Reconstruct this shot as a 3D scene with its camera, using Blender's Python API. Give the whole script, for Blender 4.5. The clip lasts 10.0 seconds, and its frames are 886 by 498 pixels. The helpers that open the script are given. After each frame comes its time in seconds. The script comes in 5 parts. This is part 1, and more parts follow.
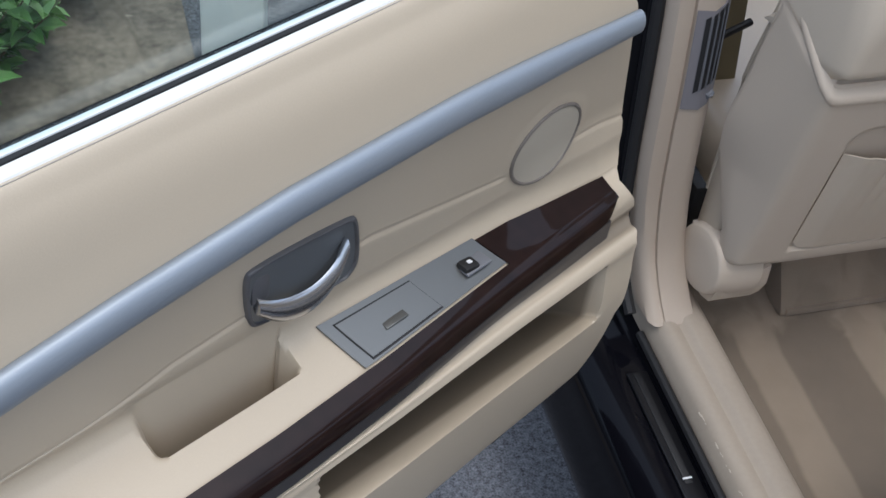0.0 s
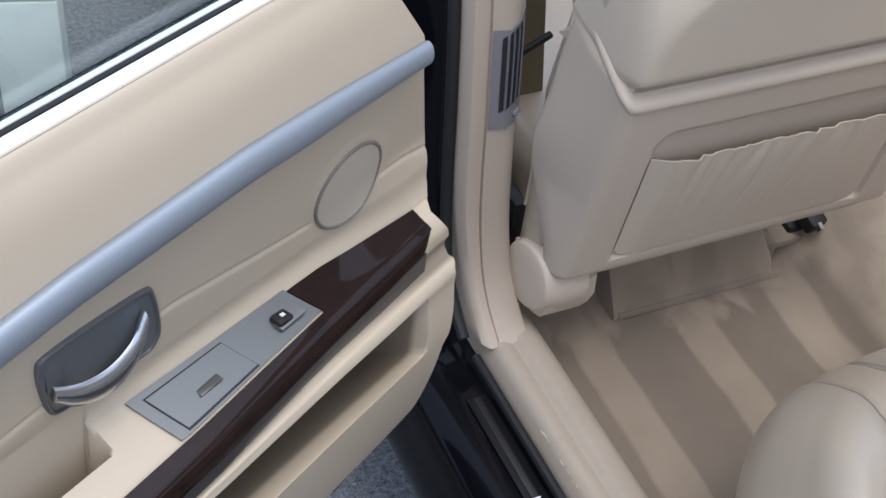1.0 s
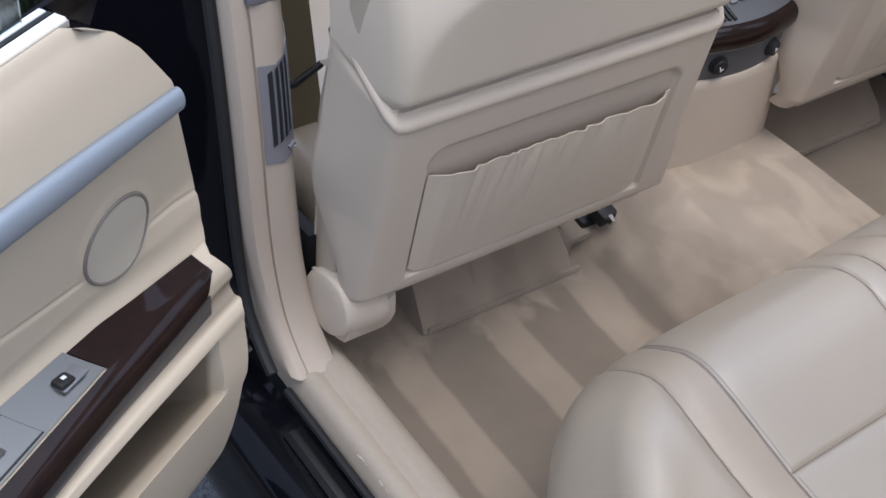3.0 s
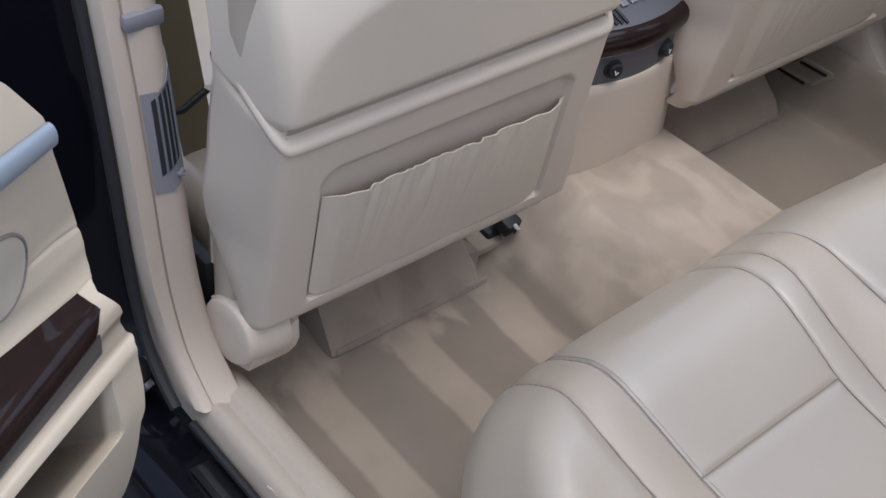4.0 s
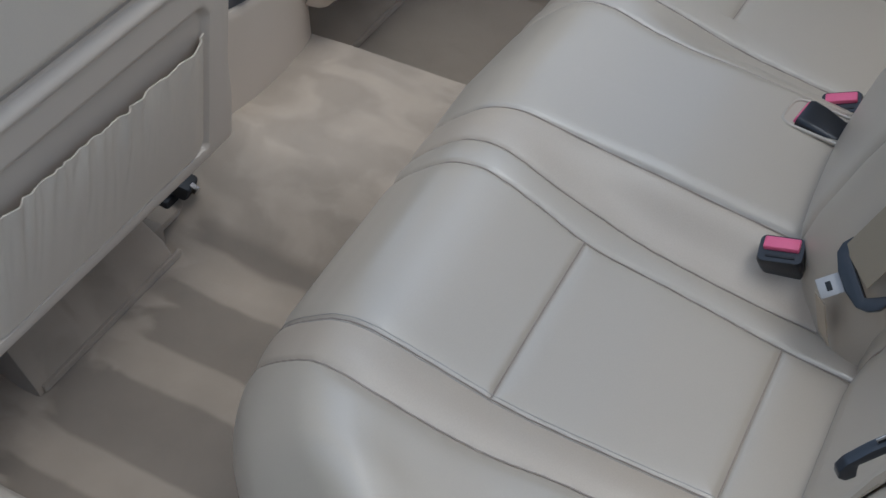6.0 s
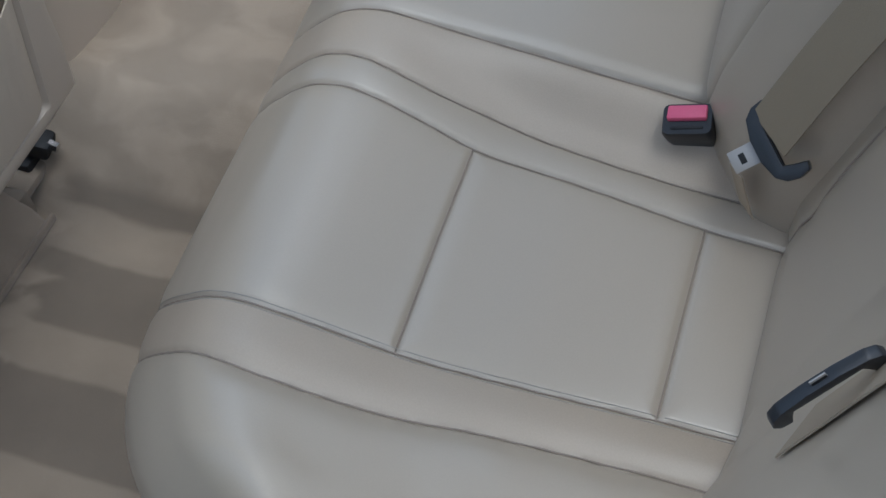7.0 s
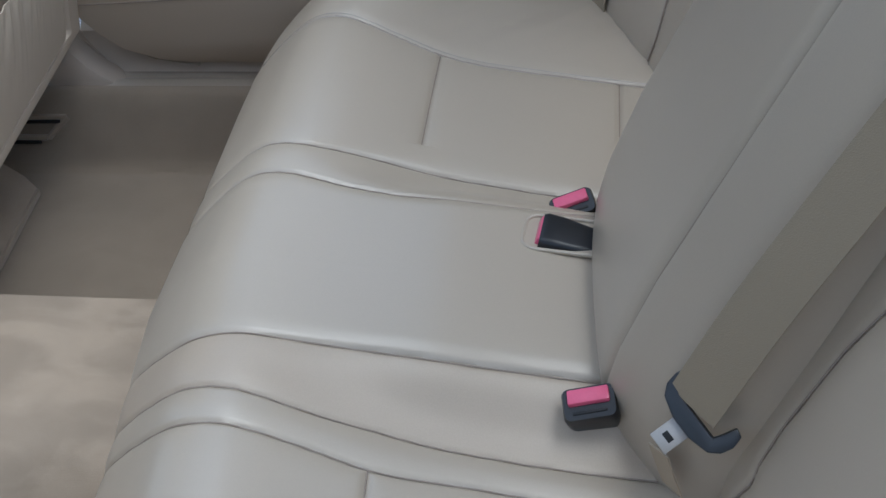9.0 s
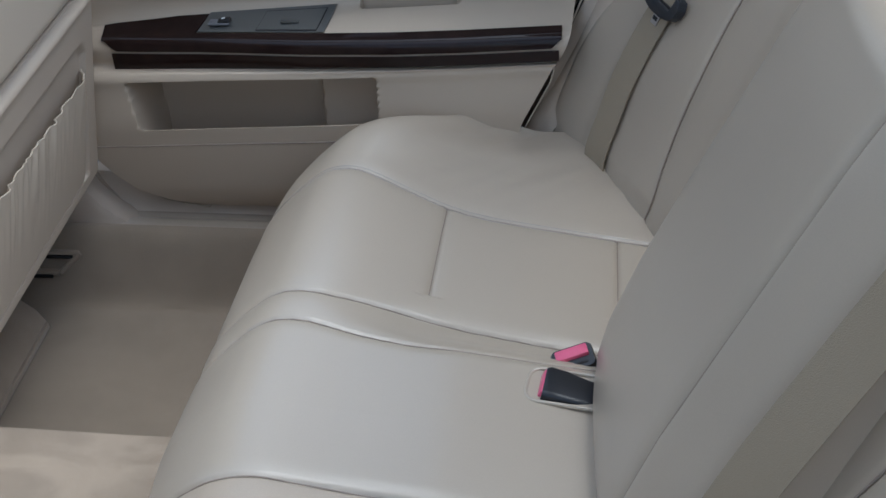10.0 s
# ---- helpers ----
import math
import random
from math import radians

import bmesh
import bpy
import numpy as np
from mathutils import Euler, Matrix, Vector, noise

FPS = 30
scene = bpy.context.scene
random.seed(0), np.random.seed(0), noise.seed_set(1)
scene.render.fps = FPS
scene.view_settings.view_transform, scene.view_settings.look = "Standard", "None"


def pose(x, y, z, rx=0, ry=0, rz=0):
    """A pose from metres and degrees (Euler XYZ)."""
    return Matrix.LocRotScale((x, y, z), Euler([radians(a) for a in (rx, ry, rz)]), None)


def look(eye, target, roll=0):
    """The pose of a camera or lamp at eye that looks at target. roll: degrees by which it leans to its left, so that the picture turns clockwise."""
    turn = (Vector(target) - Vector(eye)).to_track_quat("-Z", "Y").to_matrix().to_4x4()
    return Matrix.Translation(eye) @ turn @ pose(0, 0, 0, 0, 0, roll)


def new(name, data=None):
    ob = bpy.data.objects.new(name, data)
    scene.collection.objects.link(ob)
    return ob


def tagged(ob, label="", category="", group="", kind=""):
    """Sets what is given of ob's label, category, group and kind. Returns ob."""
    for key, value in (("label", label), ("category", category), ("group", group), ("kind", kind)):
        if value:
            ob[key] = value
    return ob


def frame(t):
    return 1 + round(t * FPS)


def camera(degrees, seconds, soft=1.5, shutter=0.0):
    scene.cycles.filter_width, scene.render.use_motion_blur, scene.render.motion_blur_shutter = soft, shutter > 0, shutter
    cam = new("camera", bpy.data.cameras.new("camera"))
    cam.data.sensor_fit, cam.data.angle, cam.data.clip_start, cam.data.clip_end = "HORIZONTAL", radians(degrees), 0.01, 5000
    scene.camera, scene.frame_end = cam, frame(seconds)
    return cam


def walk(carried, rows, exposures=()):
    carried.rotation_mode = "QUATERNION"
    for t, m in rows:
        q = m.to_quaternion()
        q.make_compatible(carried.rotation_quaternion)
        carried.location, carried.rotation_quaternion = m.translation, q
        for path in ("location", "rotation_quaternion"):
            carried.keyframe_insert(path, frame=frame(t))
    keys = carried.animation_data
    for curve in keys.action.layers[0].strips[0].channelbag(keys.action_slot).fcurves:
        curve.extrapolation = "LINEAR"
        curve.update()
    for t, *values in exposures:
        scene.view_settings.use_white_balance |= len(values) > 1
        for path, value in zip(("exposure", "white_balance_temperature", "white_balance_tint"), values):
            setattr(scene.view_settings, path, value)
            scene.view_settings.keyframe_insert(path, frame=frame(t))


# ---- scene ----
# World axes: x to the car's right, y to its front, z up; the ground is z = 0, x = 0 is the car's middle.
cam = camera(37.9, 10.0)
PATH = [
    (0, (-1.399, -0.992, 1.599), (-0.886, 0.337, 0.196), 8.0),
    (0.5, (-1.376, -0.978, 1.601), (-0.754, 0.32, 0.212), 8.0),
    (1, (-1.347, -0.967, 1.602), (-0.622, 0.301, 0.235), 7.7),
    (1.5, (-1.328, -0.981, 1.606), (-0.502, 0.251, 0.265), 7.3),
    (2, (-1.315, -0.99, 1.614), (-0.443, 0.229, 0.29), 6.8),
    (3.5, (-1.28, -1.009, 1.621), (-0.296, 0.136, 0.309), 6.3),
    (4, (-1.257, -1.001, 1.616), (-0.218, 0.11, 0.316), 6.1),
    (4.5, (-1.232, -0.984, 1.609), (-0.132, 0.057, 0.303), 6.2),
    (5, (-1.207, -0.95, 1.591), (-0.017, -0.015, 0.283), 6.1),
    (5.5, (-1.188, -0.913, 1.566), (0.083, -0.118, 0.242), 3.7),
    (6, (-1.161, -0.88, 1.538), (0.119, -0.214, 0.154), 0.8),
    (6.2, (-1.143, -0.875, 1.525), (0.114, -0.245, 0.103), -0.6),
    (7.3, (-0.936, -0.875, 1.488), (0.181, -0.369, -0.092), -10.5),
    (7.5, (-0.914, -0.865, 1.47), (0.228, -0.381, -0.099), -11.1),
    (8, (-0.888, -0.827, 1.442), (0.4, -0.468, -0.045), -9.4),
    (8.5, (-0.902, -0.77, 1.435), (0.527, -0.529, 0.056), -6.4),
    (9, (-0.929, -0.728, 1.459), (0.587, -0.533, 0.169), -3.9),
    (9.5, (-0.95, -0.709, 1.49), (0.638, -0.545, 0.286), -2.0),
    (10, (-0.964, -0.705, 1.515), (0.676, -0.534, 0.383), -1.4),
]
walk(cam, [(t, look(eye, target, roll)) for t, eye, target, roll in PATH],
     exposures=[(0.0, 0.08, 5480, 6), (1.0, 0.33, 5450, 8), (2.0, 0.37, 5430, 8), (3.5, 0.35, 5310, 9), (5.0, 0.2, 5150, 6), (6.0, -0.08, 4960, 2), (7.5, -0.32, 4990, 1), (8.5, -0.08, 4980, 1), (10.0, 0.18, 5010, 2)])

# ---- light ----
world = bpy.data.worlds.new("sky")
scene.world = world
world.use_nodes = True
wn = world.node_tree.nodes
sky = wn.new("ShaderNodeTexSky")
sky.sky_type, sky.sun_disc = "NISHITA", False
sky.sun_elevation, sky.sun_rotation = radians(77), radians(170)
sky.dust_density, sky.ozone_density = 8.0, 0.4
wn["Background"].inputs["Strength"].default_value = 0.15
world.node_tree.links.new(sky.outputs["Color"], wn["Background"].inputs["Color"])
sun = new("sun", bpy.data.lights.new("sun", "SUN"))
sun.data.energy, sun.data.angle, sun.data.color = 1.2, radians(175), (1.0, 0.98, 0.95)
sun.matrix_world = look((0.2, -1.0, 5.0), (0, 0, 0.5))


# ---- materials ----
def material(name, base, rough=0.6, metal=0.0, vary=0.06, grain=400.0, bump=0.1, blotch=4.0, coat=0.0, spec=0.5, sheen=0.0):
    """Colour with variation at two scales and a fine relief."""
    m = bpy.data.materials.new(name)
    m.use_nodes = True
    n, l = m.node_tree.nodes, m.node_tree.links
    p = n["Principled BSDF"]
    tc = n.new("ShaderNodeTexCoord")
    big, fine = n.new("ShaderNodeTexNoise"), n.new("ShaderNodeTexNoise")
    big.inputs["Scale"].default_value, big.inputs["Detail"].default_value = blotch, 4
    fine.inputs["Scale"].default_value, fine.inputs["Detail"].default_value = grain, 3
    l.new(tc.outputs["Object"], big.inputs["Vector"])
    l.new(tc.outputs["Object"], fine.inputs["Vector"])
    mix = n.new("ShaderNodeMath")
    mix.operation = "ADD"
    l.new(big.outputs["Fac"], mix.inputs[0])
    l.new(fine.outputs["Fac"], mix.inputs[1])
    ramp = n.new("ShaderNodeMapRange")
    ramp.inputs["From Min"].default_value, ramp.inputs["From Max"].default_value = 0.6, 1.4
    ramp.inputs["To Min"].default_value, ramp.inputs["To Max"].default_value = 1 - vary, 1 + vary
    l.new(mix.outputs[0], ramp.inputs["Value"])
    col = n.new("ShaderNodeVectorMath")
    col.operation = "SCALE"
    col.inputs[0].default_value = base
    l.new(ramp.outputs["Result"], col.inputs["Scale"])
    l.new(col.outputs["Vector"], p.inputs["Base Color"])
    p.inputs["Roughness"].default_value, p.inputs["Metallic"].default_value = rough, metal
    p.inputs["Coat Weight"].default_value, p.inputs["Specular IOR Level"].default_value = coat, spec
    p.inputs["Sheen Weight"].default_value = sheen
    if bump:
        b = n.new("ShaderNodeBump")
        b.inputs["Strength"].default_value, b.inputs["Distance"].default_value = bump, 0.001
        l.new(fine.outputs["Fac"], b.inputs["Height"])
        l.new(b.outputs["Normal"], p.inputs["Normal"])
    return m


LEATHER = material("cream leather", (0.44, 0.374, 0.286), 0.34, spec=1.0, vary=0.035, grain=700, bump=0.08)
# painted shade: browner, duller copy for left panels turned from the light
LEATHERSHADE = material("shade-browned cream leather", (0.44, 0.362, 0.27), 0.42, spec=0.8, vary=0.06, grain=700, bump=0.1, blotch=9)


def pocket_shaded(name, base, shade):
    """Door leather, its colour darkened deep inside the map pocket as painted shade."""
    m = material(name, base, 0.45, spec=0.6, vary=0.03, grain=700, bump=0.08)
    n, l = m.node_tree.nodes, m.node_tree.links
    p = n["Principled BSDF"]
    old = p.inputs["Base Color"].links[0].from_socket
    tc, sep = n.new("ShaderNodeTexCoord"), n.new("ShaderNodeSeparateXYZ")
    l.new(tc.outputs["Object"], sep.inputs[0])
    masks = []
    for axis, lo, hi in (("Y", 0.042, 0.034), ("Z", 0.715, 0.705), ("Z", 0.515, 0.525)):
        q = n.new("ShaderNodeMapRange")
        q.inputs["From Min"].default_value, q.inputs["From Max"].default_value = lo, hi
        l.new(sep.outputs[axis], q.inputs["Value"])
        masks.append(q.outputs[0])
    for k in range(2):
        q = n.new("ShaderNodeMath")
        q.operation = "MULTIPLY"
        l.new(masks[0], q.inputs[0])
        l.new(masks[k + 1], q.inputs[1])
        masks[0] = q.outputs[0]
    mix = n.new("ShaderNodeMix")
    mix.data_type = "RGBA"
    mix.inputs[7].default_value = (*shade, 1)
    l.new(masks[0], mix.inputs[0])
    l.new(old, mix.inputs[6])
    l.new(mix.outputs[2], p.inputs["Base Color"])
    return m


# painted shade for the panel beside the seat and the duct's end
SHADEBROWN = material("dark brown shade", (0.25, 0.205, 0.155), 0.9, vary=0.08, grain=900, bump=0.4, sheen=0.1)
DOORSKIN = pocket_shaded("cream door leather", (0.48, 0.41, 0.308), (0.20, 0.165, 0.12))
DOORFAR = material("beige door leather", (0.47, 0.395, 0.30), 0.5, spec=0.5, vary=0.03, grain=700, bump=0.08)
LEATHERSOFT = material("soft beige leather", (0.57, 0.49, 0.385), 0.5, vary=0.03, grain=700, bump=0.1)
PLASTIC = material("beige moulded plastic", (0.53, 0.45, 0.355), 0.5, vary=0.02, grain=900, bump=0.05)
TRIM = material("beige pillar plastic", (0.43, 0.36, 0.285), 0.5, vary=0.03, grain=900, bump=0.06)
SCUFFED = material("beige sill plastic", (0.37, 0.315, 0.248), 0.55, vary=0.05, grain=160, bump=0.1, blotch=14)
HEADLINER = material("pale grey headliner", (0.6, 0.58, 0.54), 0.9, vary=0.03, grain=900, bump=0.2)
GRILLE = material("beige speaker cloth", (0.43, 0.385, 0.305), 0.8, vary=0.08, grain=1500, bump=0.5)
GREY = material("grey satin plastic", (0.16, 0.165, 0.18), 0.4, vary=0.02)
SLATE = material("slate control panel", (0.085, 0.085, 0.09), 0.4, vary=0.02)
GREYDARK = material("dark grey strip", (0.045, 0.042, 0.042), 0.4, vary=0.03)
GREYWARM = material("grey-brown plastic", (0.17, 0.15, 0.13), 0.5, vary=0.03)
GREYMAUVE = material("mauve grey plastic", (0.19, 0.18, 0.19), 0.5, vary=0.02)
GREYBLUE = material("dark grey satin plastic", (0.105, 0.112, 0.118), 0.32, vary=0.02)
GREYBLUEDARK = material("slate grey plastic", (0.026, 0.029, 0.035), 0.38, vary=0.03)
GREYSILVER = material("satin silver grey", (0.19, 0.195, 0.19), 0.3, metal=0.75, vary=0.02, grain=900)
SILVER = material("satin silver-blue bar", (0.27, 0.305, 0.35), 0.46, metal=0.4, vary=0.015)
CHROME = material("chrome", (0.75, 0.75, 0.77), 0.15, metal=1.0, vary=0.02, bump=0)
CHROMESOFT = material("polished strip", (0.86, 0.88, 0.90), 0.25, metal=0.35, vary=0.02, bump=0)
PALESTRIP = material("pale satin strip", (0.78, 0.775, 0.74), 0.4, metal=0.1, vary=0.02, bump=0)
CHROMEDARK = material("chromed pull", (0.55, 0.56, 0.58), 0.22, metal=0.95, vary=0.02, bump=0)
STEEL = material("bare steel", (0.45, 0.42, 0.39), 0.42, metal=0.35, vary=0.05)
BLACK = material("black gloss paint", (0.004, 0.004, 0.006), 0.08, vary=0.02, coat=0.0, spec=0.15, bump=0)
DARKPLATE = material("dark metal plate", (0.025, 0.025, 0.028), 0.3, metal=0.6, vary=0.05)
RUBBER = material("black rubber", (0.010, 0.010, 0.011), 0.6, vary=0.1)
BUCKLE = material("black buckle plastic", (0.012, 0.013, 0.016), 0.35, vary=0.05)
THREAD = material("seam thread", (0.33, 0.275, 0.225), 0.8, vary=0.1)
STITCH = material("light stitching", (0.40, 0.36, 0.31), 0.8, vary=0.1)
DASH = material("dark dashboard plastic", (0.02, 0.02, 0.021), 0.6, vary=0.05)
MARK = material("white print", (0.75, 0.76, 0.78), 0.5, vary=0.02, bump=0)
WOOD = material("dark wood veneer", (0.013, 0.006, 0.005), 0.4, vary=0.5, grain=45, coat=0.45, spec=0.08, bump=0)
RED = material("red plastic", (0.68, 0.12, 0.22), 0.3, vary=0.04)
WEB = material("beige belt webbing", (0.41, 0.335, 0.24), 0.75, vary=0.06, grain=900, bump=0.4)
WEBBROWN = material("brown beige webbing", (0.32, 0.262, 0.18), 0.75, vary=0.06, grain=900, bump=0.4)
WEBOLIVE = material("olive beige webbing", (0.20, 0.165, 0.095), 0.75, vary=0.06, grain=900, bump=0.4)
ASPHALT = material("asphalt", (0.135, 0.138, 0.150), 0.85, vary=0.95, grain=300, bump=1.0, blotch=110)
SOIL = material("soil", (0.23, 0.195, 0.155), 0.95, vary=0.5, grain=60, bump=0.8, blotch=18)
LITTER = material("dry leaves", (0.34, 0.30, 0.23), 0.85, vary=0.85, grain=25, blotch=60)
BARK = material("shrub stem", (0.12, 0.10, 0.06), 0.8, vary=0.2, grain=60)
STONE = material("pale concrete", (0.52, 0.55, 0.50), 0.8, vary=0.12, grain=80, bump=0.5, blotch=20)
POST_GREY = material("weathered pale post", (0.60, 0.64, 0.60), 0.8, vary=0.14, grain=40, bump=0.4, blotch=10)
SCRATCH = material("bared pale plastic", (0.50, 0.44, 0.36), 0.7, vary=0.1)
WHITE = material("white paint", (0.74, 0.78, 0.76), 0.7, vary=0.06, grain=60, bump=0.3, blotch=20)
LEAF = material("leaf", (0.105, 0.21, 0.06), 0.28, vary=0.4, grain=12, blotch=6)


def carpet(name, striped):
    """Beige pile; where vacuumed, it lies in lighter and darker bands along the car, with uneven edges. Light and shade
    are painted on tunnel and far well.
    """
    m = material(name, (0.30, 0.242, 0.178), 0.95, vary=0.12, grain=1300, bump=0.7, blotch=14, sheen=0.25)
    n, l = m.node_tree.nodes, m.node_tree.links
    p = n["Principled BSDF"]
    old = p.inputs["Base Color"].links[0].from_socket
    tc, sep = n.new("ShaderNodeTexCoord"), n.new("ShaderNodeSeparateXYZ")
    wob = n.new("ShaderNodeTexNoise")
    wob.inputs["Scale"].default_value, wob.inputs["Detail"].default_value = 7.0, 3
    l.new(tc.outputs["Object"], sep.inputs[0])
    l.new(tc.outputs["Object"], wob.inputs["Vector"])

    def calc(op, a, b=None, c=None):
        q = n.new("ShaderNodeMath")
        q.operation = op
        for i, v in enumerate((a, b, c)):
            if v is None:
                continue
            if isinstance(v, (int, float)):
                q.inputs[i].default_value = v
            else:
                l.new(v, q.inputs[i])
        return q.outputs[0]

    x = calc("MULTIPLY_ADD", sep.outputs["Y"], -0.04, sep.outputs["X"])
    phase = calc("MULTIPLY_ADD", wob.outputs["Fac"], 0.03, x)
    wave = calc("SINE", calc("MULTIPLY_ADD", phase, math.tau / 0.1625, STRIPE_PHASE))
    band = n.new("ShaderNodeMapRange")
    band.interpolation_type = "SMOOTHSTEP"
    band.inputs["From Min"].default_value, band.inputs["From Max"].default_value = 0.26, 0.58
    band.inputs["To Min"].default_value, band.inputs["To Max"].default_value = 0.75, 1.16
    l.new(wave, band.inputs["Value"])
    # the bands fade out towards the tunnel and the far well
    fade = n.new("ShaderNodeMapRange")
    fade.interpolation_type = "SMOOTHSTEP"
    fade.inputs["From Min"].default_value, fade.inputs["From Max"].default_value = -0.152, -0.132
    fade.inputs["To Min"].default_value, fade.inputs["To Max"].default_value = 1.0 if striped else 0.0, 0.0
    l.new(phase, fade.inputs["Value"])
    patch = n.new("ShaderNodeTexNoise")
    patch.inputs["Scale"].default_value, patch.inputs["Detail"].default_value = 9.0, 3.0
    patch.inputs["Roughness"].default_value, patch.inputs["Distortion"].default_value = 0.45, 0.8
    brush = n.new("ShaderNodeMapping")
    brush.inputs["Rotation"].default_value = (0, 0, radians(-14))
    brush.inputs["Scale"].default_value = (1.6, 0.8, 0.3)
    bend, shift = n.new("ShaderNodeTexNoise"), n.new("ShaderNodeVectorMath")
    bend.inputs["Scale"].default_value, bend.inputs["Detail"].default_value = 16.0, 4
    shift.operation = "MULTIPLY_ADD"
    shift.inputs[1].default_value = (0.03, 0.03, 0.0)
    l.new(tc.outputs["Object"], bend.inputs["Vector"])
    l.new(bend.outputs["Color"], shift.inputs[0])
    l.new(tc.outputs["Object"], shift.inputs[2])
    l.new(shift.outputs["Vector"], brush.inputs["Vector"])
    l.new(brush.outputs["Vector"], patch.inputs["Vector"])
    spots = n.new("ShaderNodeMapRange")
    spots.inputs["From Min"].default_value, spots.inputs["From Max"].default_value = 0.40, 0.60
    spots.interpolation_type = "SMOOTHSTEP"
    spots.inputs["To Min"].default_value, spots.inputs["To Max"].default_value = 0.93, 1.15
    l.new(patch.outputs["Fac"], spots.inputs["Value"])
    # painted light: tunnel colour raised, far well darkened as in shade
    zone_light = n.new("ShaderNodeMapRange")
    zone_light.interpolation_type = "SMOOTHSTEP"
    zone_light.inputs["From Min"].default_value, zone_light.inputs["From Max"].default_value = 0.186, 0.202
    zone_light.inputs["To Min"].default_value, zone_light.inputs["To Max"].default_value = (1.14, 0.84) if striped else (1.0, 1.0)
    l.new(sep.outputs["X"], zone_light.inputs["Value"])
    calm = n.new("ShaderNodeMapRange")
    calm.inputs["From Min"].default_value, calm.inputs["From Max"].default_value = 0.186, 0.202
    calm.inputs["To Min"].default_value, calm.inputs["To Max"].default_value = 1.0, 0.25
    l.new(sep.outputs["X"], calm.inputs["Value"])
    brushed = calc("MULTIPLY", calc("POWER", spots.outputs[0], calm.outputs[0]), zone_light.outputs[0])
    mix = n.new("ShaderNodeMix")
    ends = n.new("ShaderNodeMapRange")
    ends.interpolation_type = "SMOOTHSTEP"
    ends.inputs["From Min"].default_value, ends.inputs["From Max"].default_value = 0.02, 0.06
    ends.inputs["To Min"].default_value, ends.inputs["To Max"].default_value = 1.0, 0.0
    l.new(calc("MULTIPLY_ADD", patch.outputs["Fac"], 0.22, calc("SUBTRACT", sep.outputs["Y"], 0.08)), ends.inputs["Value"])
    l.new(calc("MULTIPLY", fade.outputs[0], ends.outputs[0]), mix.inputs["Factor"])
    l.new(brushed, mix.inputs[2])
    l.new(band.outputs[0], mix.inputs[3])
    scale = n.new("ShaderNodeVectorMath")
    scale.operation = "SCALE"
    l.new(old, scale.inputs[0])
    l.new(mix.outputs[0], scale.inputs["Scale"])
    l.new(scale.outputs["Vector"], p.inputs["Base Color"])
    return m


STRIPE_PHASE = 2.924
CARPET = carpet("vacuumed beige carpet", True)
CARPETPLAIN = carpet("plain beige carpet", False)
GLASS = bpy.data.materials.new("window glass")
GLASS.use_nodes = True
gp = GLASS.node_tree.nodes["Principled BSDF"]
gp.inputs["Transmission Weight"].default_value, gp.inputs["Roughness"].default_value, gp.inputs["IOR"].default_value = 1.0, 0.0, 1.45
gp.inputs["Base Color"].default_value = (0.8, 0.9, 0.87, 1)


# ---- mesh tools ----
def link_mesh(name, bm, mat, parent=None, label="", sharp=40):
    bmesh.ops.recalc_face_normals(bm, faces=bm.faces)
    me = bpy.data.meshes.new(name)
    bm.to_mesh(me)
    bm.free()
    me.polygons.foreach_set("use_smooth", [True] * len(me.polygons))
    me.set_sharp_from_angle(angle=radians(sharp))
    me.materials.append(mat)
    ob = new(name, me)
    if parent:
        ob.parent = parent
    return tagged(ob, label)


def part(name, bm, mat, parent, label="", sharp=40):
    return link_mesh(name, bm, mat, parent, label, sharp)


def thing(name, label, category, m=None, group="", kind=""):
    ob = new(name)
    if m is not None:
        ob.matrix_basis = m
    return tagged(ob, label, category, group, kind)


def rbox(size, at=(0, 0, 0), r=0.005, seg=2, turn=(0, 0, 0), bm=None):
    """A box with rounded edges."""
    bm = bm or bmesh.new()
    made = bmesh.ops.create_cube(bm, size=1.0)["verts"]
    bmesh.ops.scale(bm, vec=size, verts=made)
    edges = list({e for v in made for e in v.link_edges})
    if r:
        res = bmesh.ops.bevel(bm, geom=edges, offset=min(r, min(size) * 0.49), segments=seg, profile=0.5, affect="EDGES")
        made = list({v for f in res["faces"] for v in f.verts} | {v for v in made if v.is_valid})
    bmesh.ops.transform(bm, matrix=pose(*at, *turn), verts=made)
    return bm


def sheet(rows, thick=0.0, wrap=False, bm=None):
    """A surface through rows of points, with an optional thickness."""
    bm = bm or bmesh.new()
    vs = [[bm.verts.new(p) for p in row] for row in rows]
    faces = []
    for a, b in zip(vs, vs[1:] + (vs[:1] if wrap else [])):
        for i in range(len(a) - 1):
            faces.append(bm.faces.new((a[i], a[i + 1], b[i + 1], b[i])))
    if thick:
        bmesh.ops.recalc_face_normals(bm, faces=faces)
        bmesh.ops.solidify(bm, geom=faces, thickness=thick)
    return bm


def loft(rings, caps=True, bm=None):
    """A closed tube through rings of points."""
    bm = bm or bmesh.new()
    vs = [[bm.verts.new(p) for p in ring] for ring in rings]
    for a, b in zip(vs, vs[1:]):
        for i in range(len(a)):
            j = (i + 1) % len(a)
            bm.faces.new((a[i], a[j], b[j], b[i]))
    if caps:
        bm.faces.new(vs[0])
        bm.faces.new(vs[-1])
    return bm


